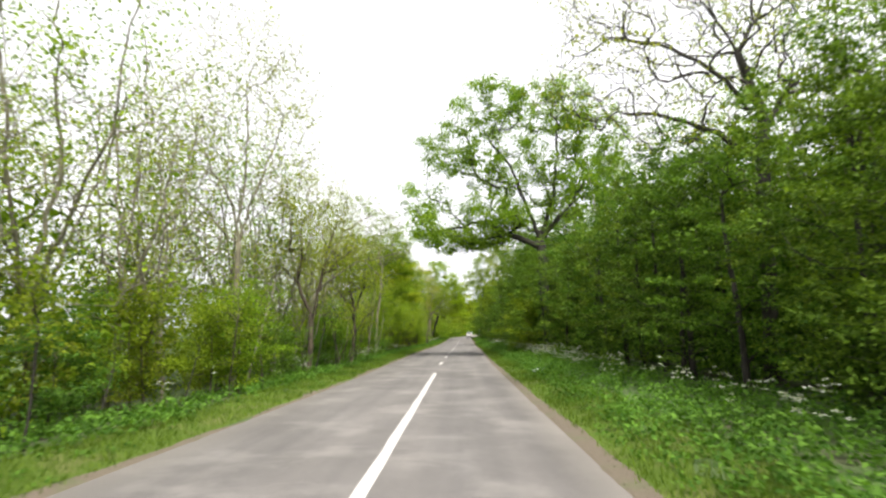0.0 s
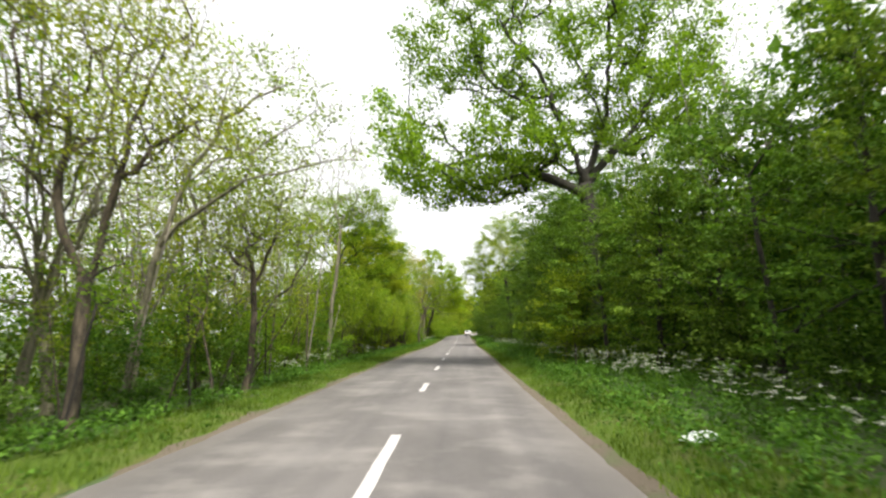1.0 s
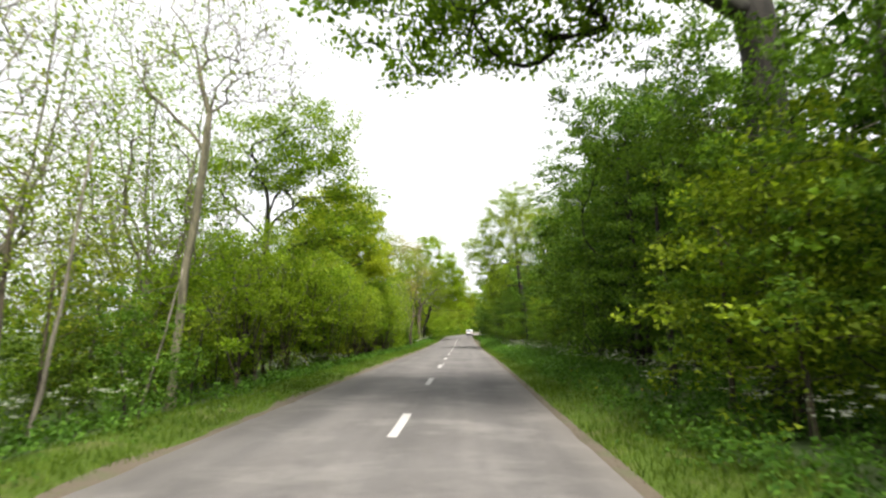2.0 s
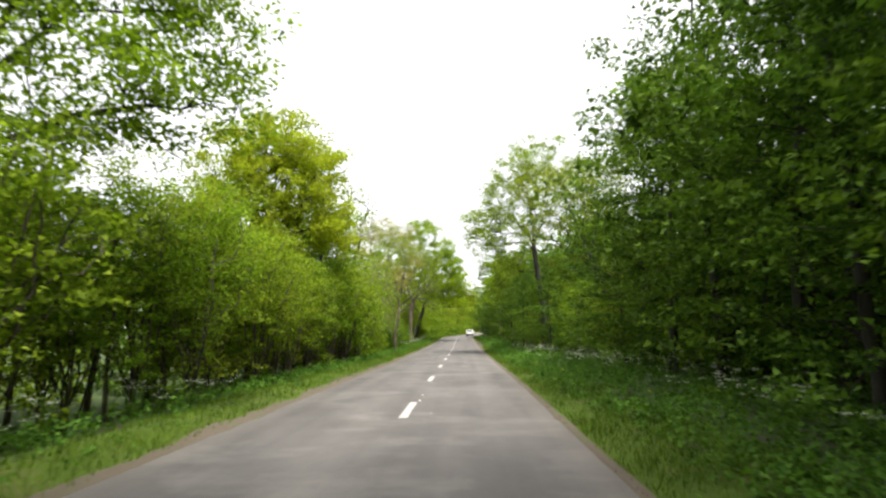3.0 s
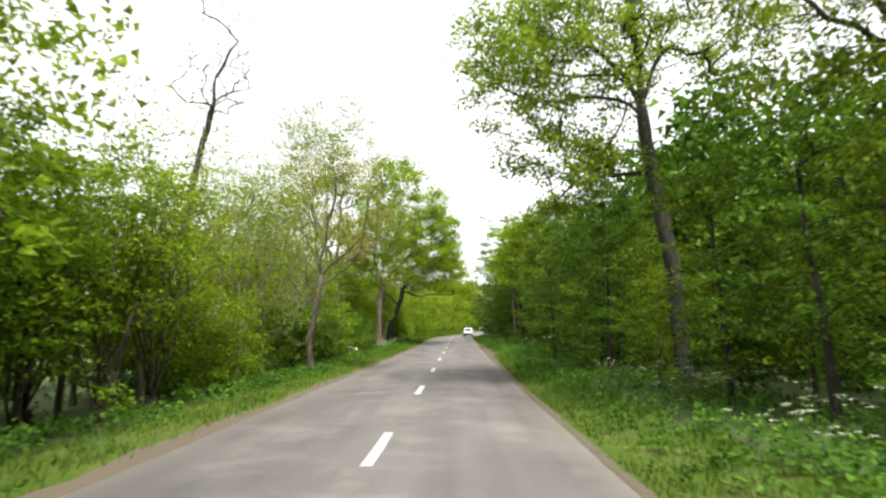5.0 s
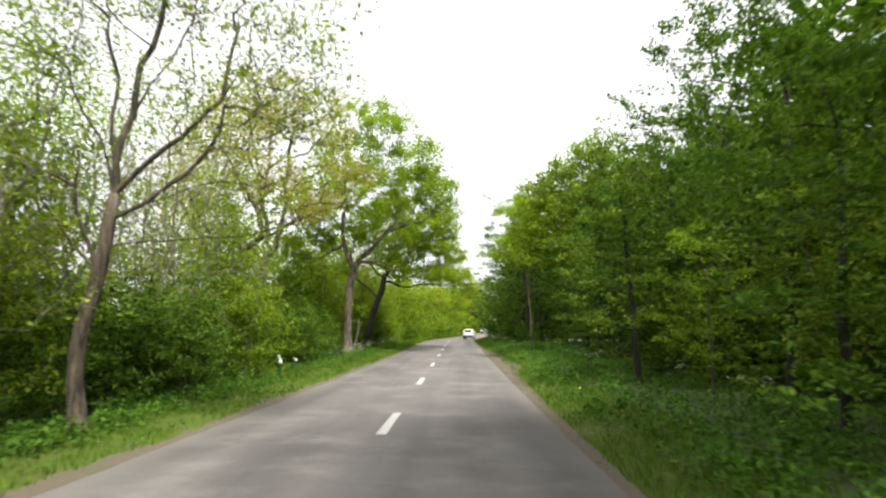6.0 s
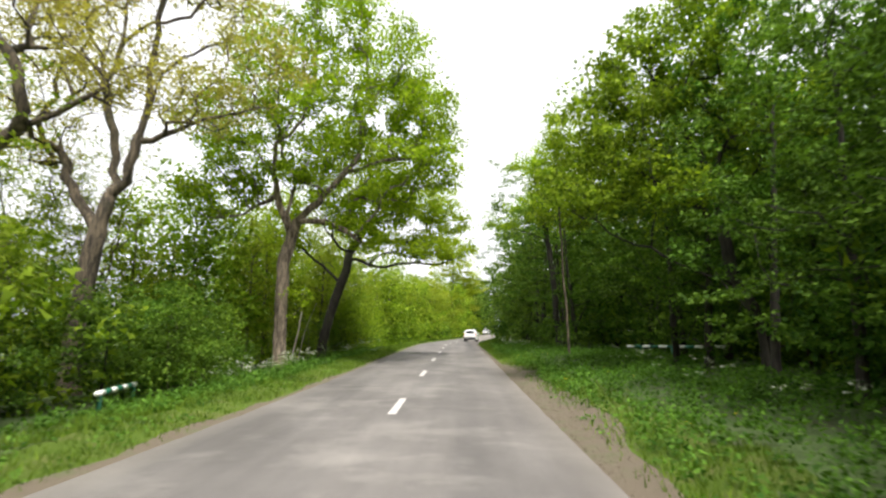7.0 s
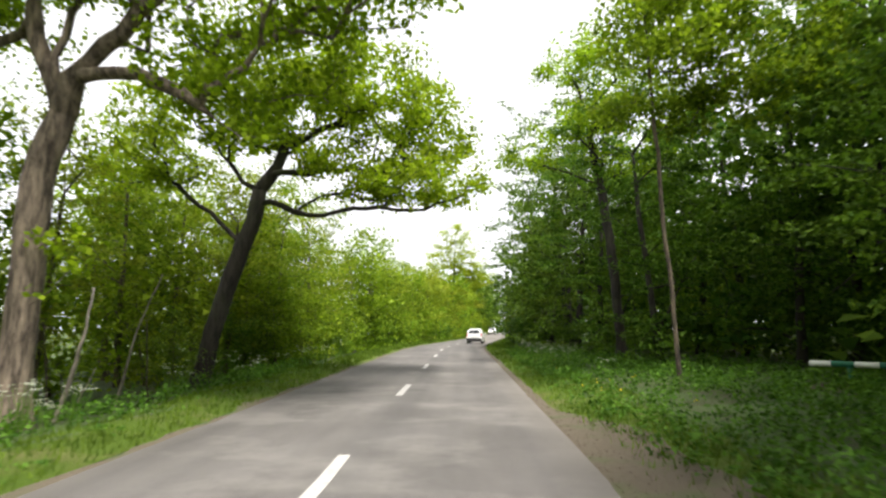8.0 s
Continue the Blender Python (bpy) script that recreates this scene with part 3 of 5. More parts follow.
# leaning tree behind it with low limbs out over the road
grown("oak_tree", "leaning dark-trunked oak with long low limbs over the road", (-8.2, 143.5), [(-7.75, 143.5, 2), (-7.2, 143.5, 4.05), (-6.6, 143.5, 5.6), (-6.4, 143.5, 6.8)],
      [(0.2, 143.5, 6.8, 1.2, 2.2, 0.7), (-1.6, 143.5, 7.0, 1.5, 2.2, 0.8), (-3.4, 144, 7.4, 1.8, 2.2, 0.8), (-4.8, 143.5, 9.4, 2.4, 2.4, 1.2), (-2.6, 144, 10.4, 2.2, 2.6, 1.3), (-6.4, 144, 12.4, 3.0, 3, 2.0),
       (-9.4, 144, 9.6, 2.4, 2.6, 1.4), (-10.4, 143.3, 7.6, 1.5, 2, 0.8, 0.7), (-0.6, 144.4, 9.0, 1.3, 2, 0.9)],
      0.28, 600, 56, 0.16, LEAF_OAK, BARK_DARK, 14, corners=4, spread=0.32, wander=0.28, layer=0.55, flat=0.5, taper=0.54,
      boughs=[[(-6.6, 143.5, 6.3), (-6, 143.4, 6.15), (-5.2, 143.4, 5.85), (-4, 143.3, 5.7), (-3, 143.4, 6.1), (-2.1, 143.4, 5.9), (-0.7, 143.5, 6.0), (0.6, 143.6, 6.5)], [(-6.5, 143.5, 6.8), (-5.7, 143.6, 7.5), (-5.9, 143.8, 9), (-6.3, 144, 11.8)],
              [(-6.7, 143.5, 6.5), (-8.1, 143.7, 8.3), (-9.7, 144, 10)], [(-6.2, 143.5, 7.1), (-5.3, 143.4, 7.3), (-3.5, 143.3, 7.3), (-1.3, 143.5, 7.1), (0.4, 143.6, 7.6)], [(-5.8, 143.7, 8.2), (-4.4, 143.9, 9), (-2.6, 144, 10.3)],
              [(-6.9, 143.5, 4.9), (-8.4, 143.4, 6.0), (-9.8, 143.3, 7.4), (-11.2, 143.2, 8)]])
# forked old tree with thin tan foliage
grown("maple_tree", "old forked tree with rough limbs and thin tan young leaves", (-12.7, 128), [(-12.6, 128, 2), (-12.45, 128, 3.6), (-12.15, 128, 5.3), (-11.75, 128, 6.7)],
      [(-15.8, 128, 12.5, 2.2, 2.8, 2.0), (-14.2, 128, 16, 2.2, 2.8, 1.9), (-11.4, 128, 16.5, 2.4, 2.8, 2.0), (-8.6, 128, 15.5, 2.0, 2.6, 1.7), (-7.2, 128.5, 12, 1.7, 2.4, 1.6), (-8.6, 128, 9.8, 1.6, 2.4, 1.1),
       (-12.2, 128, 11.5, 2.2, 2.4, 1.7), (-15.4, 128, 9, 1.8, 2.4, 1.2)],
      0.31, 950, 36, 0.13, LEAF_BROWN, BARK, 15, spread=0.38, bare=0.1, wander=0.16, taper=0.57, thin=0.012,
      boughs=[[(-11.45, 128, 6.41), (-11.88, 128.04, 7.13), (-11.87, 128.07, 8.33), (-12.35, 128.11, 9.56), (-12.47, 128.15, 10.81), (-12.85, 128.19, 11.34), (-13.8, 128.22, 11.74), (-14.99, 128.26, 12.41), (-15.86, 128.3, 13.47)], [(-11.45, 128, 6.46), (-11.25, 127.96, 7.1), (-10.98, 127.91, 8.52), (-10.81, 127.87, 9.71), (-10.6, 127.83, 10.3), (-9.37, 127.79, 11.75), (-8.41, 127.74, 11.85), (-7.7, 127.7, 12.07)],
              [(-10.9, 128, 10.12), (-10.77, 128.05, 11.26), (-10.78, 128.1, 12.8), (-10.66, 128.15, 14.37), (-10.67, 128.2, 15.98)], [(-11.07, 128, 8.18), (-9.94, 128.17, 8.83), (-8.96, 128.33, 9.25), (-7.84, 128.5, 9.54)],
              [(-12.38, 128, 10.75), (-11.95, 128.1, 12.3), (-12.11, 128.2, 13.63), (-12.02, 128.3, 15), (-12.7, 128.4, 16.67)], [(-11.79, 128, 12.38), (-10.72, 127.95, 12.97), (-9.5, 127.9, 13.06), (-8.58, 127.85, 14.17), (-7.92, 127.8, 15.68)],
              [(-12.74, 128, 11.25), (-13.34, 127.87, 12.96), (-13.17, 127.73, 14.68), (-13.73, 127.6, 16.43)], [(-12.2, 128, 5.2), (-13.6, 128.2, 7), (-14.6, 128.4, 9.4), (-15.8, 128.4, 12)]])
grown("maple_tree", "crooked leaning tree with bare lower limbs and thin leaves", (-13.2, 121.3), [(-12.85, 121.3, 1.5), (-12.5, 121.3, 2.9), (-12.1, 121.3, 3.2)],
      [(-8.0, 121.6, 8.2, 1.3, 1.8, 1.0), (-12.6, 121, 11.8, 1.8, 2, 1.4), (-12.8, 121.4, 9.4, 1.3, 1.8, 1.0), (-15.6, 121.6, 9.6, 1.8, 2, 1.4), (-16.4, 121.2, 5.6, 1.3, 1.8, 0.8), (-14.4, 121.6, 7.6, 1.4, 1.8, 1.2), (-9.6, 121.2, 10.0, 1.5, 2, 1.3), (-10.6, 121.2, 12.6, 1.6, 2, 1.3)],
      0.24, 800, 18, 0.12, LEAF_BROWN, BARK, 16, bare=0.3, wander=0.14, taper=0.57, thin=0.012,
      boughs=[[(-11.59, 121.3, 3.34), (-11.26, 121.36, 4.26), (-11.11, 121.41, 5.11), (-10.62, 121.47, 6.09), (-9.97, 121.53, 6.5), (-9.26, 121.59, 6.8), (-8.68, 121.64, 7.18), (-7.83, 121.7, 7.88)], [(-10, 121.3, 6.34), (-9.82, 121.26, 6.7), (-9.8, 121.21, 7.47), (-10.19, 121.17, 8.11), (-10.79, 121.13, 8.68), (-11.06, 121.09, 9.49), (-11.89, 121.04, 10.84), (-12.35, 121, 11.43)],
              [(-10.63, 121.3, 5.99), (-10.96, 121.35, 6.81), (-11.4, 121.4, 7.55), (-12.02, 121.45, 8.61), (-12.83, 121.5, 9.27)], [(-11.82, 121.3, 3.38), (-12.5, 121.42, 4.17), (-13.08, 121.55, 4.69), (-13.94, 121.67, 5.91), (-14.78, 121.8, 7.53)],
              [(-12.32, 121.3, 3.86), (-12.27, 121.38, 5.13), (-13.21, 121.45, 6.66), (-14.05, 121.52, 8.02), (-15.58, 121.6, 9.42)], [(-12.77, 121.3, 3.02), (-14.56, 121.25, 3.33), (-14.99, 121.2, 3.74), (-15.76, 121.15, 4.36), (-16.42, 121.1, 4.88)],
              [(-10.91, 121.3, 8.76), (-11.57, 121, 9.02), (-12.39, 120.7, 9.4)]])
# slender vase-shaped tree at the verge
grown("ash_tree", "slender verge tree forking into a wide fan of fine limbs", (-6.5, 103.1), [(-6.69, 103.1, 1.05), (-6.58, 103.1, 1.87), (-6.43, 103.1, 2.49), (-6.3, 103.1, 3.12), (-6.22, 103.1, 3.77), (-6.19, 103.1, 4.31)],
      [(-8.6, 102.6, 7.6, 1.5, 1.5, 1.5), (-6.6, 103.3, 9.6, 1.6, 1.6, 1.9), (-4.9, 103.3, 9.4, 1.5, 1.6, 1.7), (-3.2, 103.6, 6.6, 1.2, 1.5, 1.3), (-2.9, 103.4, 4.4, 1.0, 1.3, 0.5), (-3.0, 103.6, 9.0, 1.1, 1.3, 1.2), (-6.0, 103.2, 11.6, 2.0, 1.8, 1.2), (-8.6, 103.4, 4.9, 1.2, 1.3, 0.9), (-7.6, 103, 11, 1.2, 1.4, 1.2), (-4.4, 103.4, 6.2, 1.3, 1.4, 0.9)],
      0.13, 1100, 15, 0.1, LEAF_OLIVE, BARK, 17, bare=0.15, wander=0.12, spread=0.34, taper=0.54, thin=0.011,
      boughs=[[(-6.19, 103.1, 4.31), (-6.78, 102.95, 5.49), (-7.04, 102.8, 6.45), (-7.52, 102.65, 6.83), (-8.3, 102.5, 7.1)], [(-6.19, 103.1, 4.31), (-6.22, 103.16, 5.22), (-5.99, 103.22, 6.05), (-5.98, 103.28, 6.9), (-5.8, 103.34, 7.78), (-5.69, 103.4, 9.08)],
              [(-6.11, 103.1, 3.71), (-5.67, 103.22, 4.12), (-5.11, 103.34, 4.59), (-4.64, 103.46, 5.08), (-4.4, 103.58, 5.95), (-4.04, 103.7, 6.97)], [(-5.65, 103.1, 4.03), (-4.89, 103.17, 4.32), (-4.17, 103.23, 4.45), (-3.42, 103.3, 4.29)],
              [(-6.12, 103.1, 3.28), (-5.25, 103.37, 3.36), (-4.27, 103.63, 3.42), (-3.82, 103.9, 3.49)], [(-6.49, 103.1, 2.65), (-6.97, 103.2, 3.03), (-7.24, 103.3, 3.37), (-7.59, 103.4, 3.95), (-8.38, 103.5, 4.78)],
              [(-6.67, 103.1, 2.8), (-6.76, 103, 3.53), (-6.84, 102.9, 4.59), (-7.15, 102.8, 5.88)], [(-6.14, 103.1, 4.4), (-5.26, 103.12, 5.09), (-4.43, 103.15, 5.77), (-4.17, 103.17, 6.83), (-4.13, 103.2, 7.92)],
              [(-6.19, 103.1, 4.31), (-6.46, 103.27, 5.26), (-6.61, 103.43, 6.51), (-7.04, 103.6, 8.08)], [(-5.92, 103.1, 6), (-5.06, 102.9, 6.93), (-4.6, 102.7, 8.09)]])
# yellow-green young oak
grown("oak_tree", "round oak in yellow-green spring leaf behind the hedge", (-10.2, 76), [(-10.2, 76, 3.5), (-10.0, 76, 6.5)],
      [(-11.4, 76, 12.0, 2.0, 2.6, 1.4), (-9.4, 76, 12.4, 1.9, 2.6, 1.4), (-7.9, 76, 11.0, 1.5, 2.4, 1.2), (-10, 76, 10, 2.6, 2.8, 1.6), (-12.8, 76, 10.4, 1.6, 2.4, 1.4), (-7.4, 76, 8.8, 1.5, 2.2, 1.1), (-11.6, 76, 8.2, 2.4, 2.8, 1.2), (-9, 76, 7.0, 2.0, 2.4, 1.0), (-13.4, 76.5, 8, 1.7, 2.2, 1.1), (-6.9, 76.4, 7.0, 1.2, 2, 0.8)],
      0.24, 620, 70, 0.17, LEAF_YELLOW, BARK_DARK, 18, spread=0.32, layer=0.55, flat=0.5, wander=0.22, taper=0.52)
# sparse tree with a clean dark stem
grown("ash_tree", "tall dark-stemmed tree with open green foliage over the verge", (-9.7, 56), [(-9.3, 56, 2.6), (-9.1, 56, 4.2), (-9.05, 56, 6.6), (-9.1, 56, 8)],
      [(-9.6, 56, 10.2, 1.8, 2.0, 1.8), (-6.6, 56.2, 8.6, 1.8, 2.0, 1.3), (-5.0, 56.4, 7.6, 1.0, 1.8, 0.9), (-5.2, 56.4, 5.9, 1.1, 1.8, 0.8), (-7.4, 56, 6.4, 1.6, 2.0, 1.0), (-11.6, 56, 8.4, 1.6, 2.0, 1.5), (-7.0, 56, 11, 2.0, 2.0, 1.4), (-11.5, 56, 5.5, 1.4, 1.8, 0.9)],
      0.19, 380, 80, 0.14, LEAF_GREEN, BARK_DARK, 19, bare=0.12, wander=0.16,
      boughs=[[(-9.05, 56, 6.6), (-7.2, 56.1, 8), (-5.2, 56.4, 8)], [(-9.1, 56, 5), (-7.3, 56.1, 5.8), (-5.3, 56.4, 6)], [(-9.1, 56, 7.8), (-9.6, 56, 11)], [(-9.1, 56, 7), (-7.6, 56, 10), (-7, 56, 11.6)], [(-9.1, 56, 6), (-10.6, 56, 7.4), (-11.6, 56, 8.4)]])
# forked trees of the near hedge
grown("ash_tree", "forked tree with a wide fan of bare twigs", (-8.7, 20), [(-8.75, 20, 2.5), (-8.8, 20, 5.4)],
      [(-9.4, 20, 10.6, 1.7, 1.8, 1.7), (-12, 20, 8.6, 1.6, 1.8, 1.2), (-6.9, 20, 10, 1.4, 1.8, 1.5), (-6.9, 20, 7.8, 1.1, 1.6, 0.8), (-9, 20, 13.8, 2.4, 2, 1.6), (-11.6, 20, 11.4, 1.6, 1.8, 1.5), (-7.2, 20, 12, 1.4, 1.6, 1.4)],
      0.11, 1100, 10, 0.11, LEAF_OLIVE, BARK_LICHEN, 26, bare=0.4, wander=0.12, taper=0.58, thin=0.012,
      boughs=[[(-8.8, 20, 5.4), (-9.3, 20, 8), (-9.8, 20, 11.5)], [(-8.8, 20, 5.4), (-8.6, 20, 8), (-8.7, 20, 12.5)], [(-8.8, 20, 5.2), (-10.4, 20, 7), (-12.2, 20, 8.5)], [(-8.8, 20, 5.4), (-7.8, 20, 6.9), (-6.7, 20, 7.7)],
              [(-8.8, 20, 5.4), (-8, 20, 8), (-6.9, 20, 11)], [(-9.1, 20, 7), (-10.6, 20, 9.4), (-11.4, 20, 12)]])
grown("oak_tree", "dark crooked oak forking low, in olive young leaf", (-6.95, 24.4), [(-6.9, 24.4, 0.9), (-6.92, 24.4, 2.1), (-6.97, 24.4, 2.7)],
      [(-7.7, 24.4, 6.9, 1.5, 1.6, 1.1), (-5.9, 24.4, 6.8, 1.3, 1.6, 1.0), (-5.1, 24.4, 5.7, 0.9, 1.4, 0.7), (-6.4, 24.4, 5.2, 1.2, 1.5, 0.7), (-8.7, 24.4, 5.3, 1.2, 1.5, 0.8), (-7, 24.6, 8.6, 1.8, 1.8, 1.1)],
      0.12, 420, 26, 0.09, LEAF_OLIVE, BARK, 27, wander=0.24, spread=0.36, taper=0.5, bare=0.1,
      boughs=[[(-6.97, 24.4, 2.7), (-7.45, 24.4, 3.6), (-7.6, 24.4, 4.5), (-7.4, 24.4, 5.5), (-7.7, 24.4, 7.1)], [(-6.9, 24.4, 2.1), (-6.6, 24.4, 3.4), (-6.45, 24.4, 4.5), (-5.9, 24.4, 6.8)],
              [(-6.5, 24.4, 4.3), (-5.6, 24.4, 5.2), (-4.8, 24.4, 5.8)], [(-7.5, 24.4, 4), (-8.4, 24.5, 5), (-9, 24.5, 5.5)]])
grown("oak_tree", "dark-stemmed oak with olive foliage over a bare crooked base", (-6.3, 31), [(-6.15, 31, 0.8), (-6.1, 31, 1.8), (-6.1, 31, 2.6)],
      [(-6.8, 31, 5.6, 1.3, 1.6, 0.9), (-5.4, 31, 5.2, 1.1, 1.5, 0.8), (-4.7, 31.2, 4.6, 0.8, 1.2, 0.6), (-7.4, 31, 4.6, 1, 1.4, 0.7), (-6.2, 31, 7.0, 1.5, 1.6, 0.9), (-6.2, 31, 4.4, 0.9, 1.2, 0.5)],
      0.1, 420, 24, 0.09, LEAF_OLIVE, BARK, 28, wander=0.24, spread=0.3, taper=0.54, bare=0.3,
      boughs=[[(-6.1, 31, 2.6), (-6.2, 31, 3.6), (-6.6, 31, 4.8), (-7, 31, 6)], [(-6.1, 31, 1.8), (-5.7, 31, 2.3), (-5.2, 31, 2.8), (-4.6, 31.1, 3.6), (-4.5, 31.2, 4.8)], [(-6.15, 31, 3), (-5.6, 31, 4.4), (-5.5, 31, 5.8)],
              [(-6.2, 31, 3.4), (-7.2, 31, 4.2), (-7.6, 31, 5.2)]])
grown("ash_tree", "bare-twigged tree rising above the green hedge", (-6.9, 44), [(-6.7, 44, 3), (-6.5, 44, 5.2), (-6.4, 44, 7.4)],
      [(-7.7, 44, 10.4, 1.2, 1.5, 1.2), (-5.7, 44, 10.4, 1.1, 1.5, 1.3), (-8.6, 44, 9, 1.2, 1.5, 1.2), (-4.7, 44, 8.4, 0.8, 1.3, 0.9), (-6.7, 44, 11, 1.3, 1.5, 1.2), (-6.3, 44, 8.4, 1.4, 1.5, 0.9)],
      0.1, 700, 9, 0.1, LEAF_OLIVE, BARK_LICHEN, 29, thin=0.012, bare=0.55, wander=0.16, taper=0.58,
      boughs=[[(-6.4, 44, 7.4), (-6.9, 44, 9), (-7.7, 44, 10.8)], [(-6.4, 44, 7.4), (-5.5, 44, 9), (-5.7, 44, 11)], [(-6.45, 44, 6.4), (-8, 44, 7.7), (-9.2, 44, 10)], [(-5.9, 44, 8.2), (-4.5, 44, 8.5)], [(-6.6, 44, 8.2), (-6.5, 44, 11.4)]])
# arching tree with leaf tufts at its twigs' ends
grown("ash_tree", "leaning tree arching to the road with small leaf tufts", (-8.41, 28.6), [(-8.31, 28.6, 1.05), (-8.19, 28.6, 1.92), (-7.84, 28.6, 3.63), (-7.63, 28.6, 4.15)],
      [(-3.1, 28.4, 6.8, 0.8, 1.0, 0.5), (-3.9, 28.4, 7.6, 0.9, 1.1, 0.6), (-5.2, 28.4, 6.4, 1.2, 1.2, 0.6), (-6.2, 28.7, 8.6, 1.2, 1.3, 0.9), (-6.4, 28.6, 5.4, 0.9, 1.1, 0.4), (-5.0, 28.6, 8.8, 1.1, 1.2, 0.7)],
      0.1, 260, 14, 0.11, LEAF_OLIVE, BARK_LICHEN, 33, bare=0.3, wander=0.14, spread=0.24, taper=0.6, thin=0.011,
      boughs=[[(-7.63, 28.6, 4.15), (-6.86, 28.55, 4.71), (-6.05, 28.5, 5.36), (-5.01, 28.45, 5.77), (-4.07, 28.4, 5.94), (-3.24, 28.35, 6.06), (-2.21, 28.3, 5.98)],
              [(-7.34, 28.6, 5.1), (-7.07, 28.57, 5.84), (-6.44, 28.53, 6.14), (-5.38, 28.5, 6.27), (-4.77, 28.47, 6.84), (-3.93, 28.43, 7.36), (-3.04, 28.4, 7.67)],
              [(-7.63, 28.6, 4.15), (-7.26, 28.68, 5.74), (-6.32, 28.75, 7.35), (-6.33, 28.83, 8.44), (-6.19, 28.9, 9.78)],
              [(-8.12, 28.6, 2.32), (-7.72, 28.67, 2.92), (-7.08, 28.73, 3.44), (-6.51, 28.8, 3.7)],
              [(-6.24, 28.6, 7.28), (-5.21, 28.65, 8.11), (-4.02, 28.7, 8.64)]])
# dead-topped thin tree
grown("ash_tree", "thin tree with a dead bare top above its leaves", (-10.4, 98), [(-10.2, 98, 5), (-9.8, 98, 8.6)],
      [(-10.4, 98, 14.4, 1.0, 1.2, 1.8), (-8.6, 98, 13, 1.0, 1.2, 1.6), (-9.4, 98, 11.5, 1.4, 1.4, 1.5), (-8.1, 98, 11, 0.8, 1.0, 1.2)], 0.12, 190, 5, 0.12, LEAF_OLIVE, BARK_DARK, 20, bare=0.8, wander=0.14)
# olive tree leaning over from the right-hand wood
grown("oak_tree", "broad oak in olive young leaf reaching over the verge", (7.4, 96), [(7.2, 96, 4), (6.7, 96, 7.5), (6.5, 96, 9.5)],
      [(1.9, 95.5, 11.6, 1.5, 2.8, 1.2), (1.9, 95.2, 9.4, 1.6, 2.6, 1.1), (3.8, 96, 13.6, 2.0, 3, 1.8), (5.0, 96, 16.2, 2.2, 3, 1.8), (7.6, 96, 17, 2.6, 3, 2.0), (4.6, 96, 10.6, 2.4, 3, 1.8), (8.6, 96, 13.4, 3, 3, 2.4), (3.6, 96, 7.4, 1.9, 2.6, 1.3)],
      0.24, 640, 60, 0.15, LEAF_OLIVE, BARK_DARK, 21, spread=0.34, wander=0.2, taper=0.52,
      boughs=[[(6.7, 96, 8.6), (6.2, 96, 9.4), (5, 95.8, 9.6), (3.1, 95.6, 9.3), (1.2, 95.4, 9.9)], [(6.6, 96, 9.5), (5.6, 96, 10.6), (3.6, 95.8, 10.3), (2.2, 95.6, 11)], [(6.5, 96, 9.5), (4.6, 96, 12), (3, 96, 13)], [(6.5, 96, 9.5), (6.2, 96, 13), (5.4, 96, 16)], [(6.5, 96, 9.5), (7.8, 96, 13), (8, 96, 17)]])
grown("oak_tree", "leaning dark-stemmed oak in thin yellow-green leaf", (12.6, 88), [(10.9, 88, 3.85), (9.4, 88, 6.4), (8.1, 88, 8.8)],
      [(5.8, 88, 12.6, 1.8, 2.2, 1.6), (8.2, 88, 12.4, 1.8, 2.2, 1.6), (6.0, 88, 9.6, 1.4, 2, 1.2), (9.4, 88, 9.8, 1.8, 2.2, 1.4), (10.8, 88, 12.8, 1.8, 2.2, 1.8), (7.8, 88, 7.4, 1.6, 2, 1.0)],
      0.13, 520, 34, 0.13, LEAF_OLIVE, BARK_DARK, 22, bare=0.2, wander=0.2, spread=0.4, taper=0.5, boughs=[[(8.1, 88, 8.8), (6.6, 88, 11.2), (5.4, 88, 13.2)], [(9.4, 88, 6.4), (9.2, 88, 9), (9.6, 88, 12.4)], [(9, 88, 7.2), (7.4, 88, 8), (6, 88, 9.4)]])
grown("ash_tree", "leaning dark forked tree with bare upper limbs", (12.2, 84), [(10.9, 84, 3.4), (9.5, 84, 5.6), (8.3, 84, 7.9)],
      [(7.4, 84, 11.6, 1.7, 2, 1.5), (10.2, 84, 11, 1.8, 2, 1.6), (12, 84, 9.6, 1.8, 2, 1.4), (8.8, 84, 12.4, 1.6, 2, 1.2)],
      0.12, 460, 22, 0.13, LEAF_OLIVE, BARK_DARK, 30, bare=0.4, wander=0.2, spread=0.4, taper=0.5, boughs=[[(8.3, 84, 7.9), (7.2, 84, 10.6), (6.6, 84, 12.6)], [(10, 84, 4.8), (10.4, 84, 8), (10.2, 84, 11)], [(8.8, 84, 7), (9.4, 84, 10), (9, 84, 12.6)]])
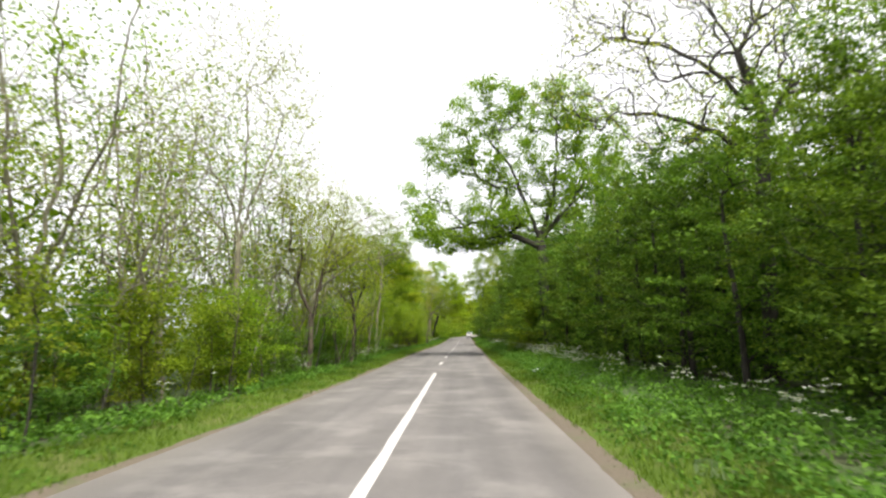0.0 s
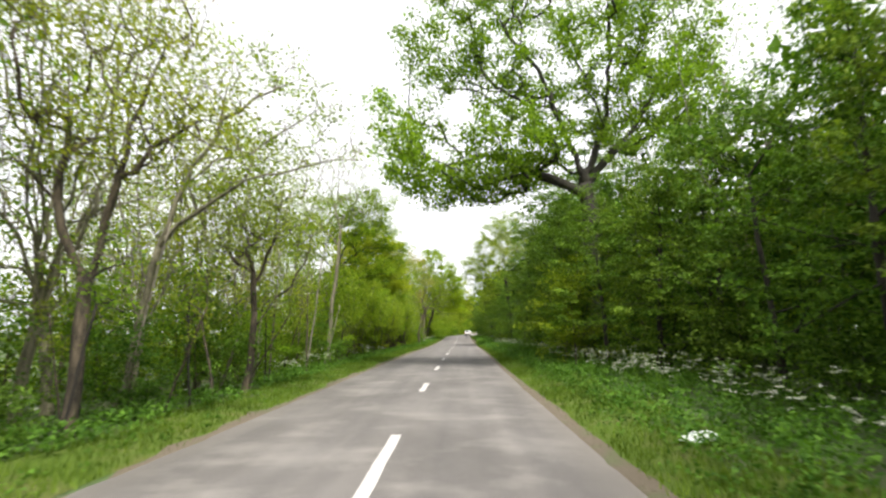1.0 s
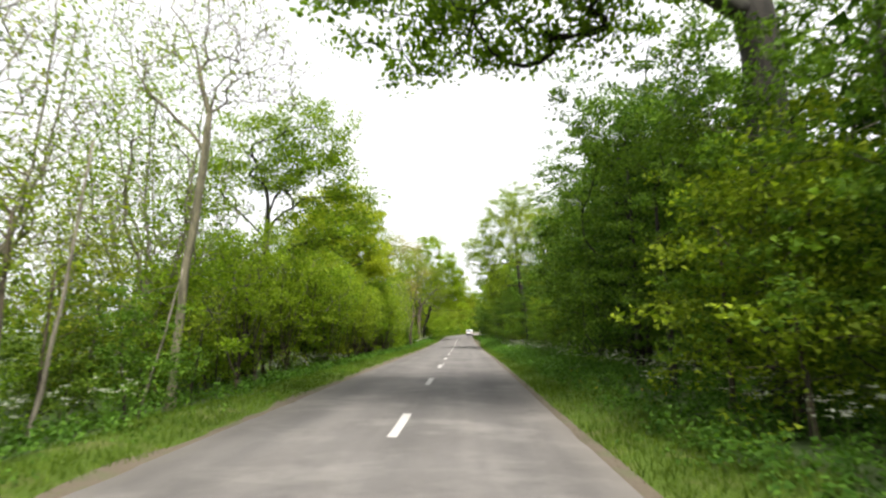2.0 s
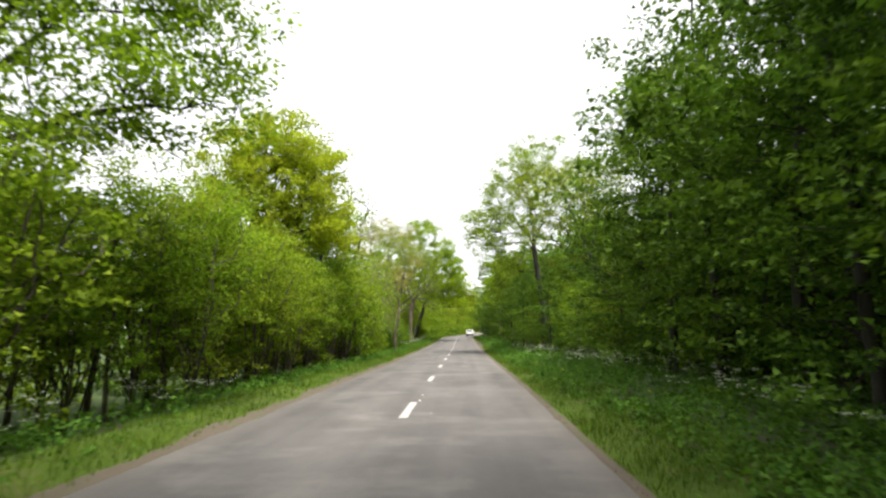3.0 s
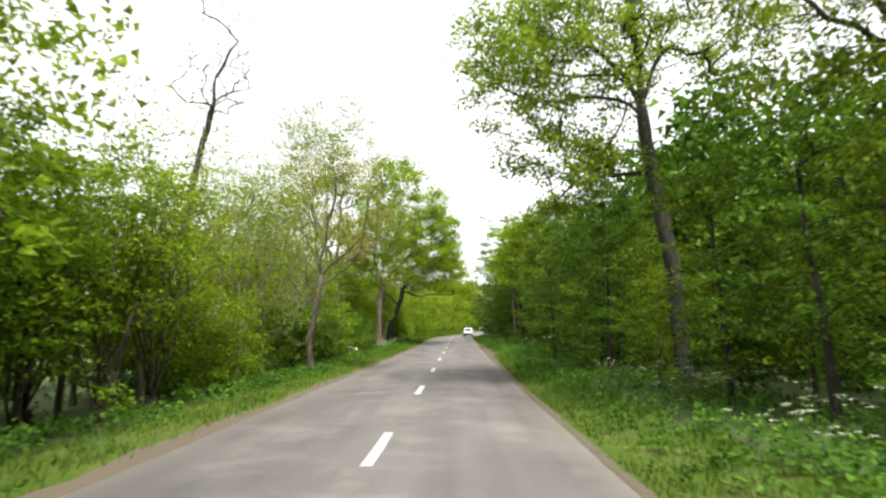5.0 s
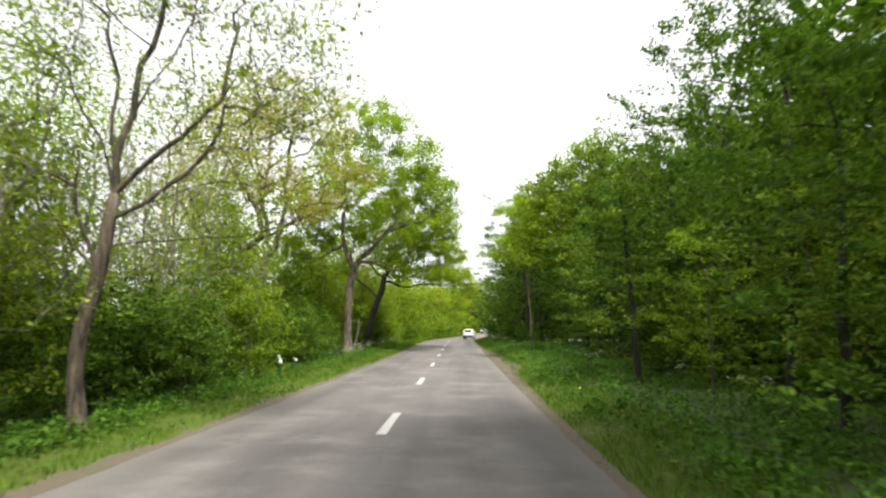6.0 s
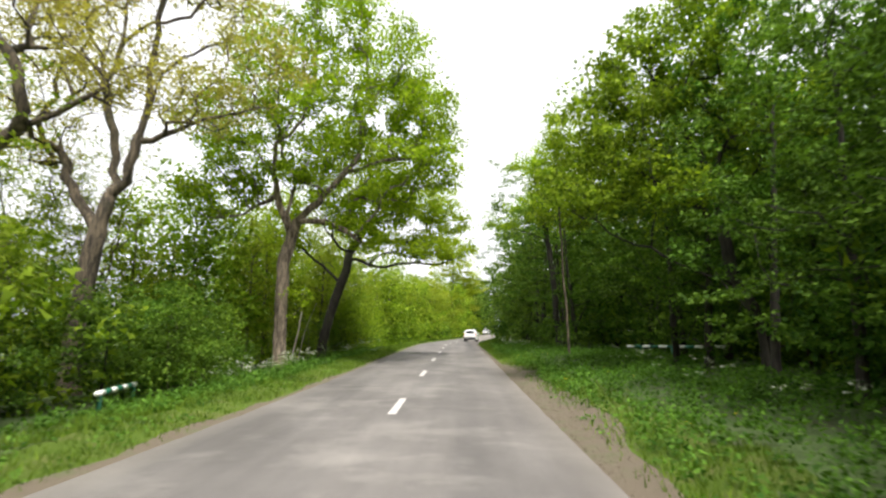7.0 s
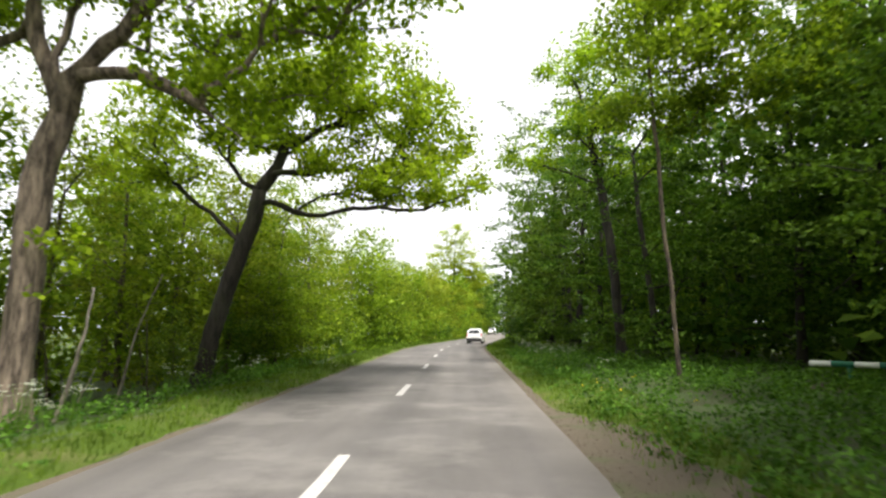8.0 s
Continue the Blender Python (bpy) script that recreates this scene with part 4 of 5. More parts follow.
# pale stem at the wood's edge, and the crown beyond it
grown("beech_tree", "slim pale-stemmed tree at the wood's dark edge", (6.3, 140.5), [(6.1, 140.5, 4), (5.9, 140.5, 7.5), (5.8, 140.5, 12)],
      [(7.6, 141, 12.6, 2.4, 2.6, 2.2), (6.4, 141, 9.6, 2.0, 2.4, 1.6), (9.4, 141, 10.4, 2.6, 2.6, 2.4)], 0.062, 220, 75, 0.19, LEAF_GREEN, BARK, 23, spread=0.42)
grown("oak_tree", "light green oak leaning out over the verge", (7.4, 150), [(7.2, 150, 4), (6.8, 150, 8), (6.2, 150, 12.4)],
      [(5.6, 150, 13.8, 1.3, 2.4, 1.2), (3.4, 149.5, 9.6, 1.1, 2.2, 0.9), (5.0, 150, 11.2, 1.4, 2.4, 1.1), (7.4, 150, 14.4, 1.8, 2.6, 1.5), (8.0, 150, 11.4, 2.4, 2.6, 2.0)],
      0.2, 170, 56, 0.18, LEAF_OAK, BARK_DARK, 24, wander=0.14, spread=0.42)
grown("oak_tree", "dark-limbed oak at the wood's edge with a long rising limb", (10.2, 127.6), [(10.0, 127.6, 2.2), (9.3, 127.6, 3.4), (9.0, 127.6, 5.2), (8.9, 127.7, 7.5)],
      [(4.4, 127.4, 6.6, 1.4, 1.8, 0.9), (5.4, 127.4, 8.6, 1.8, 2, 1.1), (6.8, 127.6, 10.6, 2.2, 2.4, 1.4), (9, 127.8, 12, 2.4, 2.6, 1.6), (6.6, 127, 6.4, 1.5, 1.8, 0.8), (10.6, 127.8, 8.6, 1.9, 2.2, 1.4)],
      0.2, 420, 60, 0.16, LEAF_GREEN, BARK_DARK, 31, corners=4, spread=0.34, wander=0.2, layer=0.55, flat=0.5, taper=0.56,
      boughs=[[(9.3, 127.6, 3.2), (7.6, 127.5, 3.9), (5.8, 127.4, 4.7), (4, 127.4, 5.7)], [(9, 127.6, 5), (8.3, 127.5, 5.7), (7, 127.4, 6.6), (5.7, 127.3, 7.2), (4.6, 127.3, 8.2)], [(8.9, 127.7, 7), (7.6, 127.7, 9), (6.8, 127.6, 11)]])
# bright tree on the outside of the bend
grown("oak_tree", "bright yellow-green oak on the outside of the bend", (-1.5, 236), [(-1.4, 236, 6), (-1.2, 236, 11), (-1.0, 236, 17)],
      [(-3.4, 236, 16, 3.4, 3.4, 3), (1.2, 236, 17, 3.4, 3.4, 3.2), (3.4, 236, 12.6, 2.8, 3, 2.4), (-1, 236, 21, 3.2, 3.2, 2.6), (-4.5, 236, 10.5, 3, 3, 2.4), (0.5, 236, 11.5, 3, 3, 2.4)],
      0.36, 260, 46, 0.34, LEAF_YELLOW, BARK_DARK, 25, spread=0.6)

# ---- kinds of trees and bushes that repeat along the wood ----
KINDS = {}


def kind(key, name, label, height, base, radius, lobes, r0, tips, per_tip, leaf, mat, bark, seed, group, category="tree", fan=0, low=0.33, **kw):
    """fan: so many steep limbs from a fork a third of the way up, in place of one leading stem."""
    rs = np.random.RandomState(seed)
    bend = rs.uniform(-0.6, 0.6, 2)
    trunk = [(0, 0, 0), (bend[0] * 0.4, bend[1] * 0.4, height * 0.22), (bend[0], bend[1], height * 0.5), (bend[0] * 1.3, bend[1] * 1.3, height * 0.72)]
    if fan:
        trunk = [(0, 0, 0), (bend[0] * low, bend[1] * low, height * low * 0.45), (bend[0] * 0.8 * low * 3, bend[1] * 0.8 * low * 3, height * low)]
        kw["boughs"] = []
        for k in range(fan):
            a, o, t = k * 2.4 + rs.uniform(-0.4, 0.4), radius * rs.uniform(0.3, 0.85), height * rs.uniform(0.72, 1.0)
            f = rs.uniform(0.55, 1.0)
            s = np.array([trunk[2][0] * f, trunk[2][1] * f, trunk[2][2] * f])
            e = np.array([o * math.cos(a), o * math.sin(a), t])
            mid = s + (e - s) * (0.5, 0.5, 0.42) + rs.normal(0, 0.25, 3)
            kw["boughs"].append([tuple(s), tuple(mid), tuple(e)])
    KINDS[key] = [make_tree(name, label, trunk, around(rs, lobes, height, base, radius), r0, tips, per_tip, leaf, mat, bark, seed, group=group, category=category, **kw), 0]


# how far each kind has grown along this road, against its full size
GROWTH = {"beech0": 0.8, "beech1": 1.2, "beech2": 0.9, "ash0": 0.94, "ash1": 1.08, "ash2": 0.96, "hazel0": 0.95, "hazel1": 0.8, "hazel2": 0.71, "horn0": 0.6, "horn1": 0.69, "back0": 0.96, "back1": 0.93,
          "tall0": 0.77, "tall1": 0.82, "copse0": 1.05, "copse1": 0.82, "thorn0": 0.69, "thorn1": 0.74, "sapling0": 0.78, "sapling1": 0.67, "far0": 0.95, "far1": 0.92, "coppice0": 1.0, "coppice1": 1.0}


def put(key, x, y, turn, size, lean=0.0, full=False):
    root, used = KINDS[key]
    size *= 1.0 if full else GROWTH[key]
    if used:
        copy_thing(root, place(x, y, turn, size / root.scale[0], lean))
    else:
        root.matrix_world = place(x, y, turn, size, lean)
    KINDS[key][1] = used + 1


for i in range(3):
    kind(f"beech{i}", "beech_tree", "dense deep green beech with branches near the ground", 14.5, 1.6, 4.9, 11, 0.17, 125, 86, 0.185, (LEAF_DEEP, LEAF_DEEP, LEAF_WOOD)[i], BARK_DARK, 40 + i, "right-hand wood", spread=0.36, step=0.9, flat=0.75, limbs=60, layer=0.34)
    kind(f"ash{i}", "ash_tree", "forked roadside tree with thin olive leaves", 12, 3.2, 3.3, 10, 0.12, (300, 380, 520)[i], (26, 15, 6)[i], 0.13, (LEAF_OLIVE, LEAF_GREEN, LEAF_OLIVE)[i], (BARK, BARK_LICHEN, BARK_LICHEN)[i], 60 + i, "slender trees", bare=(0.1, 0.2, 0.5)[i], wander=0.16, step=0.6, limbs=(160, 280, 480)[i], thin=(0.012, 0.012, 0.013)[i], fan=(4, 5, 6)[i], taper=0.52)
    kind(f"hazel{i}", "hazel_bush", "leafy green hazel bush of many stems", 4.6, 0.4, 2.3, 8, 0.05, 70, 70, 0.13, (LEAF_GREEN, LEAF_WOOD, LEAF_HERB)[i], BARK, 80 + i, "hazel bushes", "bush", spread=0.38, step=0.8, limbs=40, layer=0.4)
for i in range(2):
    kind(f"horn{i}", "hornbeam_tree", "leafy mid-green hornbeam of the wood's edge", 12, 2.2, 3.6, 10, 0.13, 115, 42, 0.195, (LEAF_GREEN, LEAF_OLIVE)[i], BARK, 50 + i, "woodland trees", spread=0.4, step=1.1, limbs=34, layer=0.34)
    # darker beech leaf here: the inner wood's shade is partly put into the colour
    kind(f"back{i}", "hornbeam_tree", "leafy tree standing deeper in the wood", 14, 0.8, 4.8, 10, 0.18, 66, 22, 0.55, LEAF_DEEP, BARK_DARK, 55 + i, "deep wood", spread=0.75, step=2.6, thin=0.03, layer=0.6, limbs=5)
    kind(f"tall{i}", "beech_tree", "tall beech with a dark hollow under its crown", 16, 2.3, 5.0, 11, 0.18, 132, 88, 0.185, (LEAF_DEEP, LEAF_WOOD)[i], BARK_DARK, 45 + i, "right-hand wood", spread=0.37, step=0.9, flat=0.75, limbs=70, layer=0.32)
    kind(f"coppice{i}", "hornbeam_coppice", "clump of slim dark stems with leaves only higher up", 6.4, 2.5, 1.9, 8, 0.1, 90, 54, 0.125, LEAF_GREEN, BARK, 95 + i, "coppiced clumps", fan=9, low=0.1, wander=0.1, spread=0.36, step=0.8, limbs=60, layer=0.36, taper=0.5)
    kind(f"copse{i}", "field_bush", "green bush standing behind the trees", 4.6, 0.3, 2.4, 8, 0.05, 60, 21, 0.245, (LEAF_GREEN, LEAF_WOOD)[i], BARK, 87 + i, "bushes behind", "bush", spread=0.5, step=1.2, limbs=10)
    kind(f"thorn{i}", "thorn_bush", "dark green thorn bush at the foot of the wood", 3.8, 0.2, 2.4, 8, 0.05, 60, 36, 0.21, LEAF_DEEP, BARK_DARK, 90 + i, "thorn bushes", "bush", spread=0.42, step=0.9, limbs=16)
    kind(f"sapling{i}", "sapling", "leaning thin-stemmed sapling with few leaves", 6.5 - i, 3.2, 0.9, 4, 0.042, 34, 12, 0.13, (LEAF_OLIVE, LEAF_GREEN)[i], (BARK, BARK_DARK)[i], 100 + i, "saplings", bare=0.2, wander=0.17, step=0.7)

for i in range(2):
    kind(f"far{i}", "willow_tree", "pale yellow-green tree beyond the bend", 11, 0.5, 4.4, 10, 0.16, 90, 34, 0.36, (LEAF_GREEN, LEAF_OLIVE)[i], BARK, 70 + i, "trees by the bend", spread=0.7, step=2.2, thin=0.03, layer=0.6, limbs=8)


def row(start, end, gap, keys, side, size, lean=0.0, skip=()):
    """Trees along the road, keys picked at random; side: a range of metres off the road's line; size: a range, or heights along the way."""
    rs = np.random.RandomState(int(abs(start * 131 + end * 17 + side[0] * 29 + gap * 7)) + 7)

    def ru(a, b):
        return float(rs.uniform(a, b))

    for y in np.arange(start, end, gap):
        y = float(y) + ru(-0.3, 0.3) * gap
        x = ru(*side) + float(road_x(y))
        k = keys[rs.randint(len(keys))]
        s = ru(*size)
        t, tilt = ru(0, 360), ru(-lean, lean)
        if any(a < y < b for a, b in skip):
            continue
        put(k, x, y, t, s, tilt)


# right: a foot of thorn, a wall of beech, the wood behind
row(-8, 176, 5.5, ("thorn0", "thorn1"), (7.0, 8.6), (0.55, 0.85), skip=[(121, 144)])
row(-8, 7, 3.4, ("beech0", "tall1", "beech2"), (7.6, 8.8), (0.5, 0.6))
row(7, 21, 3.4, ("beech0", "tall1", "tall0", "beech2"), (7.6, 8.8), (0.6, 0.72), skip=[(13.6, 16.4)])
row(21, 34, 3.5, ("beech0", "tall1", "tall0", "beech2"), (7.6, 8.6), (0.64, 0.74))
row(34, 50, 3.6, ("beech0", "tall1", "tall0", "beech2"), (7.6, 8.6), (0.62, 0.72), skip=[(40, 44)])
for x, y, s in ((11.2, 9, 1.0), (12.4, 17.5, 1.1), (13.4, 24, 1.1), (11.2, 37.5, 1.15), (10.6, 47, 1.2), (12.6, 30, 1.1)):
    put("ash1", x, y, 50 * y, s)
put("beech0", 9.9, 18.6, 200, 0.82)
put("tall1", 10.3, 24.6, 250, 0.84)
put("beech2", 10.1, 11.6, 290, 0.74)
put("beech2", 7.7, 13.0, 30, 0.6)
put("beech0", 7.5, 16.9, 130, 0.64)
row(50, 57, 3.6, ("beech0", "tall1", "tall0"), (7.6, 8.6), (0.8, 0.92))
for x, y, s in ((6.0, 37.6, 0.6), (5.4, 45.2, 0.6), (6.6, 33.5, 0.62)):
    put("beech2", x, y, 40 * y, s)
put("beech2", 5.7, 40.3, 80, 0.56)
put("tall1", 6.2, 50.5, 80, 0.78)
put("tall0", 8.6, 52.6, 80, 0.95)
put("hazel0", 4.9, 38.6, 20, 0.95)
put("horn0", 5.2, 39.6, 70, 0.6)
put("horn0", 4.9, 41.0, 170, 0.66)
put("tall0", 7.8, 55.5, 200, 1.0)
row(56, 76, 3.6, ("tall0", "tall1", "beech2"), (7.8, 8.8), (0.94, 1.06))
row(58, 76, 5.0, ("tall0", "beech1"), (10.5, 11.5), (1.1, 1.2))
row(76, 108, 3.8, ("beech2", "horn1", "horn0", "tall1"), (7.6, 8.8), (0.68, 0.84), skip=[(94, 98)])
row(108, 125, 3.4, ("tall0", "beech0"), (7.8, 8.6), (0.82, 0.94))
row(100, 123, 2.3, ("thorn0", "thorn1"), (8.4, 10.4), (0.9, 1.2))
row(124, 146, 2.8, ("thorn0", "thorn1"), (14, 16), (1.0, 1.3))
row(126, 136, 3.4, ("tall1", "tall0"), (9.0, 9.8), (0.9, 1.0), skip=[(133, 137)])
row(137, 147, 3.6, ("tall0", "tall1"), (11.6, 12.8), (1.05, 1.2))
row(146, 176, 4.0, ("beech0", "beech1", "beech2"), (7.8, 8.8), (0.98, 1.15), skip=[(148, 152)])
row(-10, 22, 4.0, ("back0", "back1"), (11.5, 13.5), (0.56, 0.68))
row(22, 54, 4.2, ("back0", "back1"), (11.5, 13.5), (0.78, 0.92))
row(54, 78, 4.8, ("back0", "back1"), (12.5, 14.5), (0.86, 1.0))
row(78, 112, 4.8, ("back0", "back1"), (12.5, 15), (0.76, 0.9))
row(108, 176, 4.0, ("back0", "back1"), (13, 15), (1.0, 1.15), skip=[(118, 148)])
row(118, 148, 4.4, ("beech0", "tall0"), (13, 15), (0.95, 1.08))
row(104, 152, 3.4, ("back0", "back1"), (15.5, 17.5), (1.0, 1.2))
row(44, 180, 4.6, ("copse0", "copse1"), (13.5, 15.5), (0.8, 1.1))
for k, (x, y, s) in enumerate(((6.3, 90.5, 0.52), (5.9, 94.0, 0.5), (5.7, 98.5, 0.56), (6.2, 102.0, 0.55), (6.0, 106.0, 0.6), (6.4, 87.0, 0.5), (5.7, 110.5, 0.6))):
    put(("beech2", "horn0", "beech2")[k % 3], x, y, 77 * k, s)
row(180, 240, 8.0, ("back0", "back1"), (17, 21), (1.0, 1.2))
row(174, 310, 5.4, ("back0", "back1"), (7.6, 9.0), (0.85, 1.1))
row(120, 164, 2.4, ("copse0", "thorn0", "thorn1"), (13, 15.5), (0.8, 1.2))
row(-8, 120, 5.0, ("copse0", "copse1"), (9.5, 11.5), (0.8, 1.1))


def deep_wood(seed=301):
    """Stems and leaf masses added, mostly unseen, beyond the trees that can be told apart, in one object: they keep
    light out of the wood and fill its gaps with dark green.
    """
    r = np.random.RandomState(seed)
    verts, faces, leaves = [], [], []
    rows = [(16.5, 19, -20, 104, 4.4, 8.5, 11)] + [(a, a + 4, -24, 190, 5.6, 10.5, 14) for a in (20, 25.5, 32)]
    for x0, x1, y0, y1, gap, h0, h1 in rows:
        for y in np.arange(y0, y1, gap):
            y = y + r.uniform(-0.4, 0.4) * gap
            x, h = r.uniform(x0, x1) + float(road_x(y)), r.uniform(h0, h1)
            z = float(ground_z(x, y))
            stem = np.array([[x, y, z - 0.1], [x + r.uniform(-0.3, 0.3), y, z + h * 0.35], [x + r.uniform(-0.5, 0.5), y, z + h * 0.8]])
            tube(stem, np.array([0.17, 0.13, 0.05]), verts, faces)
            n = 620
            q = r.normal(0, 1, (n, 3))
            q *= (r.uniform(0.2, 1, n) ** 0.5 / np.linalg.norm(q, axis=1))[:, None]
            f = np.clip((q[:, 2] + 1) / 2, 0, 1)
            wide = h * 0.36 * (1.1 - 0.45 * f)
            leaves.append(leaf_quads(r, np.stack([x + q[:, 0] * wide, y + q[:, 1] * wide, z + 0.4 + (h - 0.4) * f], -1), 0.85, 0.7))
    root = new("deep_wood")
    part("stems", verts, faces, BARK_DARK, root, smooth=True)
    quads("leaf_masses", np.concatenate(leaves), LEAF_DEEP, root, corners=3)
    return tagged(root, "stems and dark leaf masses added behind the wood's edge to block light", "wood", kind="stuff")


deep_wood()
# left: forked trees over hazel, denser wood farther on
row(-2, 30, 3.4, ("ash1", "ash2", "ash2"), (-12.0, -9.0), (0.9, 1.1), 5)
row(30, 52, 3.2, ("ash0", "ash1", "ash2"), (-10.8, -8.2), (0.8, 1.0), 5)
row(0, 56, 5.0, ("ash0", "ash1", "ash0"), (-17, -12.5), (0.8, 1.0), 4)
row(6, 50, 3.6, ("horn1", "horn0"), (-9.6, -8.0), (0.42, 0.6), 5)
row(48, 55, 2.0, ("horn0", "horn1"), (-9.4, -7.9), (0.52, 0.68), 3)
for x, y, s in ((-7.9, 54.0, 0.62), (-7.7, 58.6, 0.72), (-8.0, 61.4, 0.7), (-10.6, 59.5, 0.8), (-9.5, 64.0, 0.85), (-8.2, 67.0, 0.78), (-11.0, 55.5, 0.7), (-9.0, 50.5, 0.62)):
    put("horn0", x, y, 50 * y, s)
row(62, 70, 1.9, ("horn0", "horn1"), (-9.8, -7.9), (0.66, 0.84), 3)
row(70, 79, 2.3, ("horn0", "horn1", "horn0", "ash0"), (-9.6, -7.9), (0.68, 0.84), 3, skip=[(75, 77)])
row(87, 92, 2.0, ("horn0", "horn1", "horn0"), (-9.6, -7.9), (0.9, 1.05), 3)
row(92, 108, 3.2, ("horn1", "ash0", "ash1"), (-9.8, -8.2), (0.66, 0.8), 3)
row(60, 104, 8.0, ("back0", "back1"), (-16.5, -13.5), (0.4, 0.5), 3)
row(104, 116, 4.0, ("ash2", "ash2", "ash1"), (-12.5, -9.5), (0.8, 0.95), 4)
row(-4, 150, 2.9, ("hazel0", "hazel1", "hazel2"), (-9.4, -7.6), (0.6, 0.95), skip=[(50, 93), (119, 127), (134, 141)])
row(50, 94, 2.0, ("coppice0", "coppice1"), (-8.6, -6.8), (0.7, 1.0), 6)
row(52, 94, 2.6, ("coppice0", "coppice1"), (-10.6, -8.8), (0.9, 1.1), 6)
row(50, 96, 5.4, ("copse0", "thorn0", "copse1"), (-13, -11), (0.6, 0.8))
row(93, 120, 2.4, ("ash0", "ash1", "horn1"), (-15, -10), (0.9, 1.1), 4, skip=[(119.4, 122.6)])
row(96, 116, 4.2, ("back0", "back1"), (-17, -14.5), (0.4, 0.5), 3)
row(98, 118, 1.9, ("thorn0", "thorn1", "thorn0", "hazel2"), (-12.5, -8.6), (1.0, 1.35), skip=[(102.4, 103.8)])
row(118, 134, 2.4, ("hazel0", "hazel2", "thorn1"), (-12.5, -9.6), (0.9, 1.2))
row(139, 172, 4.2, ("far0", "far1", "far0"), (-19, -14), (0.9, 1.1), 3)
row(2, 62, 4.4, ("copse0", "copse1"), (-14, -10.8), (0.9, 1.25))
row(62, 98, 7.0, ("copse0", "copse1"), (-14, -10.8), (0.7, 0.9))
row(98, 176, 4.4, ("copse0", "copse1"), (-14, -10.8), (0.9, 1.25))
row(124, 136, 2.6, ("copse0", "horn1", "horn0"), (-14, -11), (0.55, 0.8), skip=[(126, 130)])
row(110, 136, 4.0, ("copse0", "copse1"), (-17, -13.5), (0.9, 1.2))
row(152, 166, 3.4, ("horn1", "horn0", "horn1"), (-16, -12.5), (1.0, 1.25))
row(150, 176, 3.4, ("horn1", "horn0", "horn0"), (-10.8, -8.8), (0.95, 1.25))
row(174, 200, 3.6, ("far1", "far1", "far0"), (-11, -9.0), (0.85, 1.1))
row(116, 142, 4.5, ("far0", "far1"), (-23, -18.5), (0.5, 0.65))
row(8, 62, 4.4, ("copse0", "copse1"), (-18, -14.5), (0.8, 1.1))
row(200, 262, 3.4, ("far1", "far0", "far1"), (-12, -8.4), (0.8, 1.15))
row(262, 312, 2.2, ("far0", "back0", "far1"), (-13, -5.6), (0.9, 1.3))
row(-6, 200, 8.0, ("far0", "far1"), (-27, -20), (0.45, 0.6))
row(2, 62, 2.8, ("sapling0", "sapling1", "sapling1"), (-8.2, -6.3), (0.6, 1.1), 20)
for x, y, s in ((-16, 124.5, 1.0), (-17.5, 130, 1.05), (-15.4, 133, 0.95)):
    put("ash0", x, y, 40 * y, s)
put("sapling0", -6.4, 38.2, 90, 1.0, -6)
put("sapling1", -6.4, 23.4, 90, 1.0, 12)
put("sapling0", -6.1, 26.0, 60, 0.75, 24)
put("sapling0", -6.7, 31.8, 90, 0.8, 26)
put("sapling0", -8.2, 136.8, 90, 0.6, -14)
put("sapling1", -8.0, 137.0, 60, 0.45, -22)
put("sapling0", -7.6, 139.5, 90, 0.62, -10)
put("hazel1", -6.9, 42.2, 30, 0.72)
put("hazel0", -7.3, 46.0, 130, 0.9)
put("hazel0", -7.4, 17.2, 200, 0.8)
for k, (x, y, s) in enumerate(((-8.8, 56.8, 0.62), (-9.2, 60.2, 0.66), (-8.6, 64.6, 0.68), (-9.4, 68.5, 0.72), (-8.5, 70.5, 0.66), (-9.8, 72.5, 0.68), (-8.4, 74, 0.64), (-11.4, 74.5, 0.7), (-8.8, 78.4, 0.84), (-11.5, 79, 0.88))):
    put(f"horn{k % 2}", x, y, 67 * k, s * 0.92, full=True)
for k, (x, y, s) in enumerate(((-8.7, 80.4, 1.14), (-9.6, 82.6, 1.16), (-8.5, 84.4, 1.1), (-9.4, 86.4, 1.1), (-11.6, 83.2, 1.2), (-11.8, 87.4, 1.1))):
    put(f"horn{k % 2}", x, y, 50 + 71 * k, s * 0.86, full=True)
for k, (x, y, s) in enumerate(((-9.6, 149, 0.86), (-8.9, 153, 0.9), (-10.4, 156.4, 1.0), (-9.0, 160, 1.0), (-12.4, 146, 0.95), (-13, 151, 1.05), (-11.6, 140.6, 0.8), (-13.6, 138.4, 0.9))):
    put(f"horn{(k + 1) % 2}", x, y, 20 + 83 * k, s * 0.92, full=True)
for k, (x, y, s) in enumerate(((-16.5, 131.5, 0.7), (-14.6, 134.2, 0.7))):
    put(f"horn{(k + 1) % 2}", x, y, 10 + 61 * k, s, full=True)
row(150, 204, 2.4, ("hazel0", "hazel2", "copse0"), (-9.2, -7.2), (0.7, 1.05))
row(204, 306, 3.0, ("copse0", "copse1", "thorn1"), (-8.6, -6.2), (0.8, 1.1))
row(176, 306, 3.2, ("thorn0", "copse0", "thorn1"), (4.6, 7.2), (0.8, 1.1))
# wood closing the view beyond the bend
rs = np.random.RandomState(77)
for i in range(16):
    put(f"back{i % 2}", -14 + i * 4.2, 318 + float(rs.uniform(-6, 6)), float(rs.uniform(0, 360)), float(rs.uniform(1.3, 1.7)))


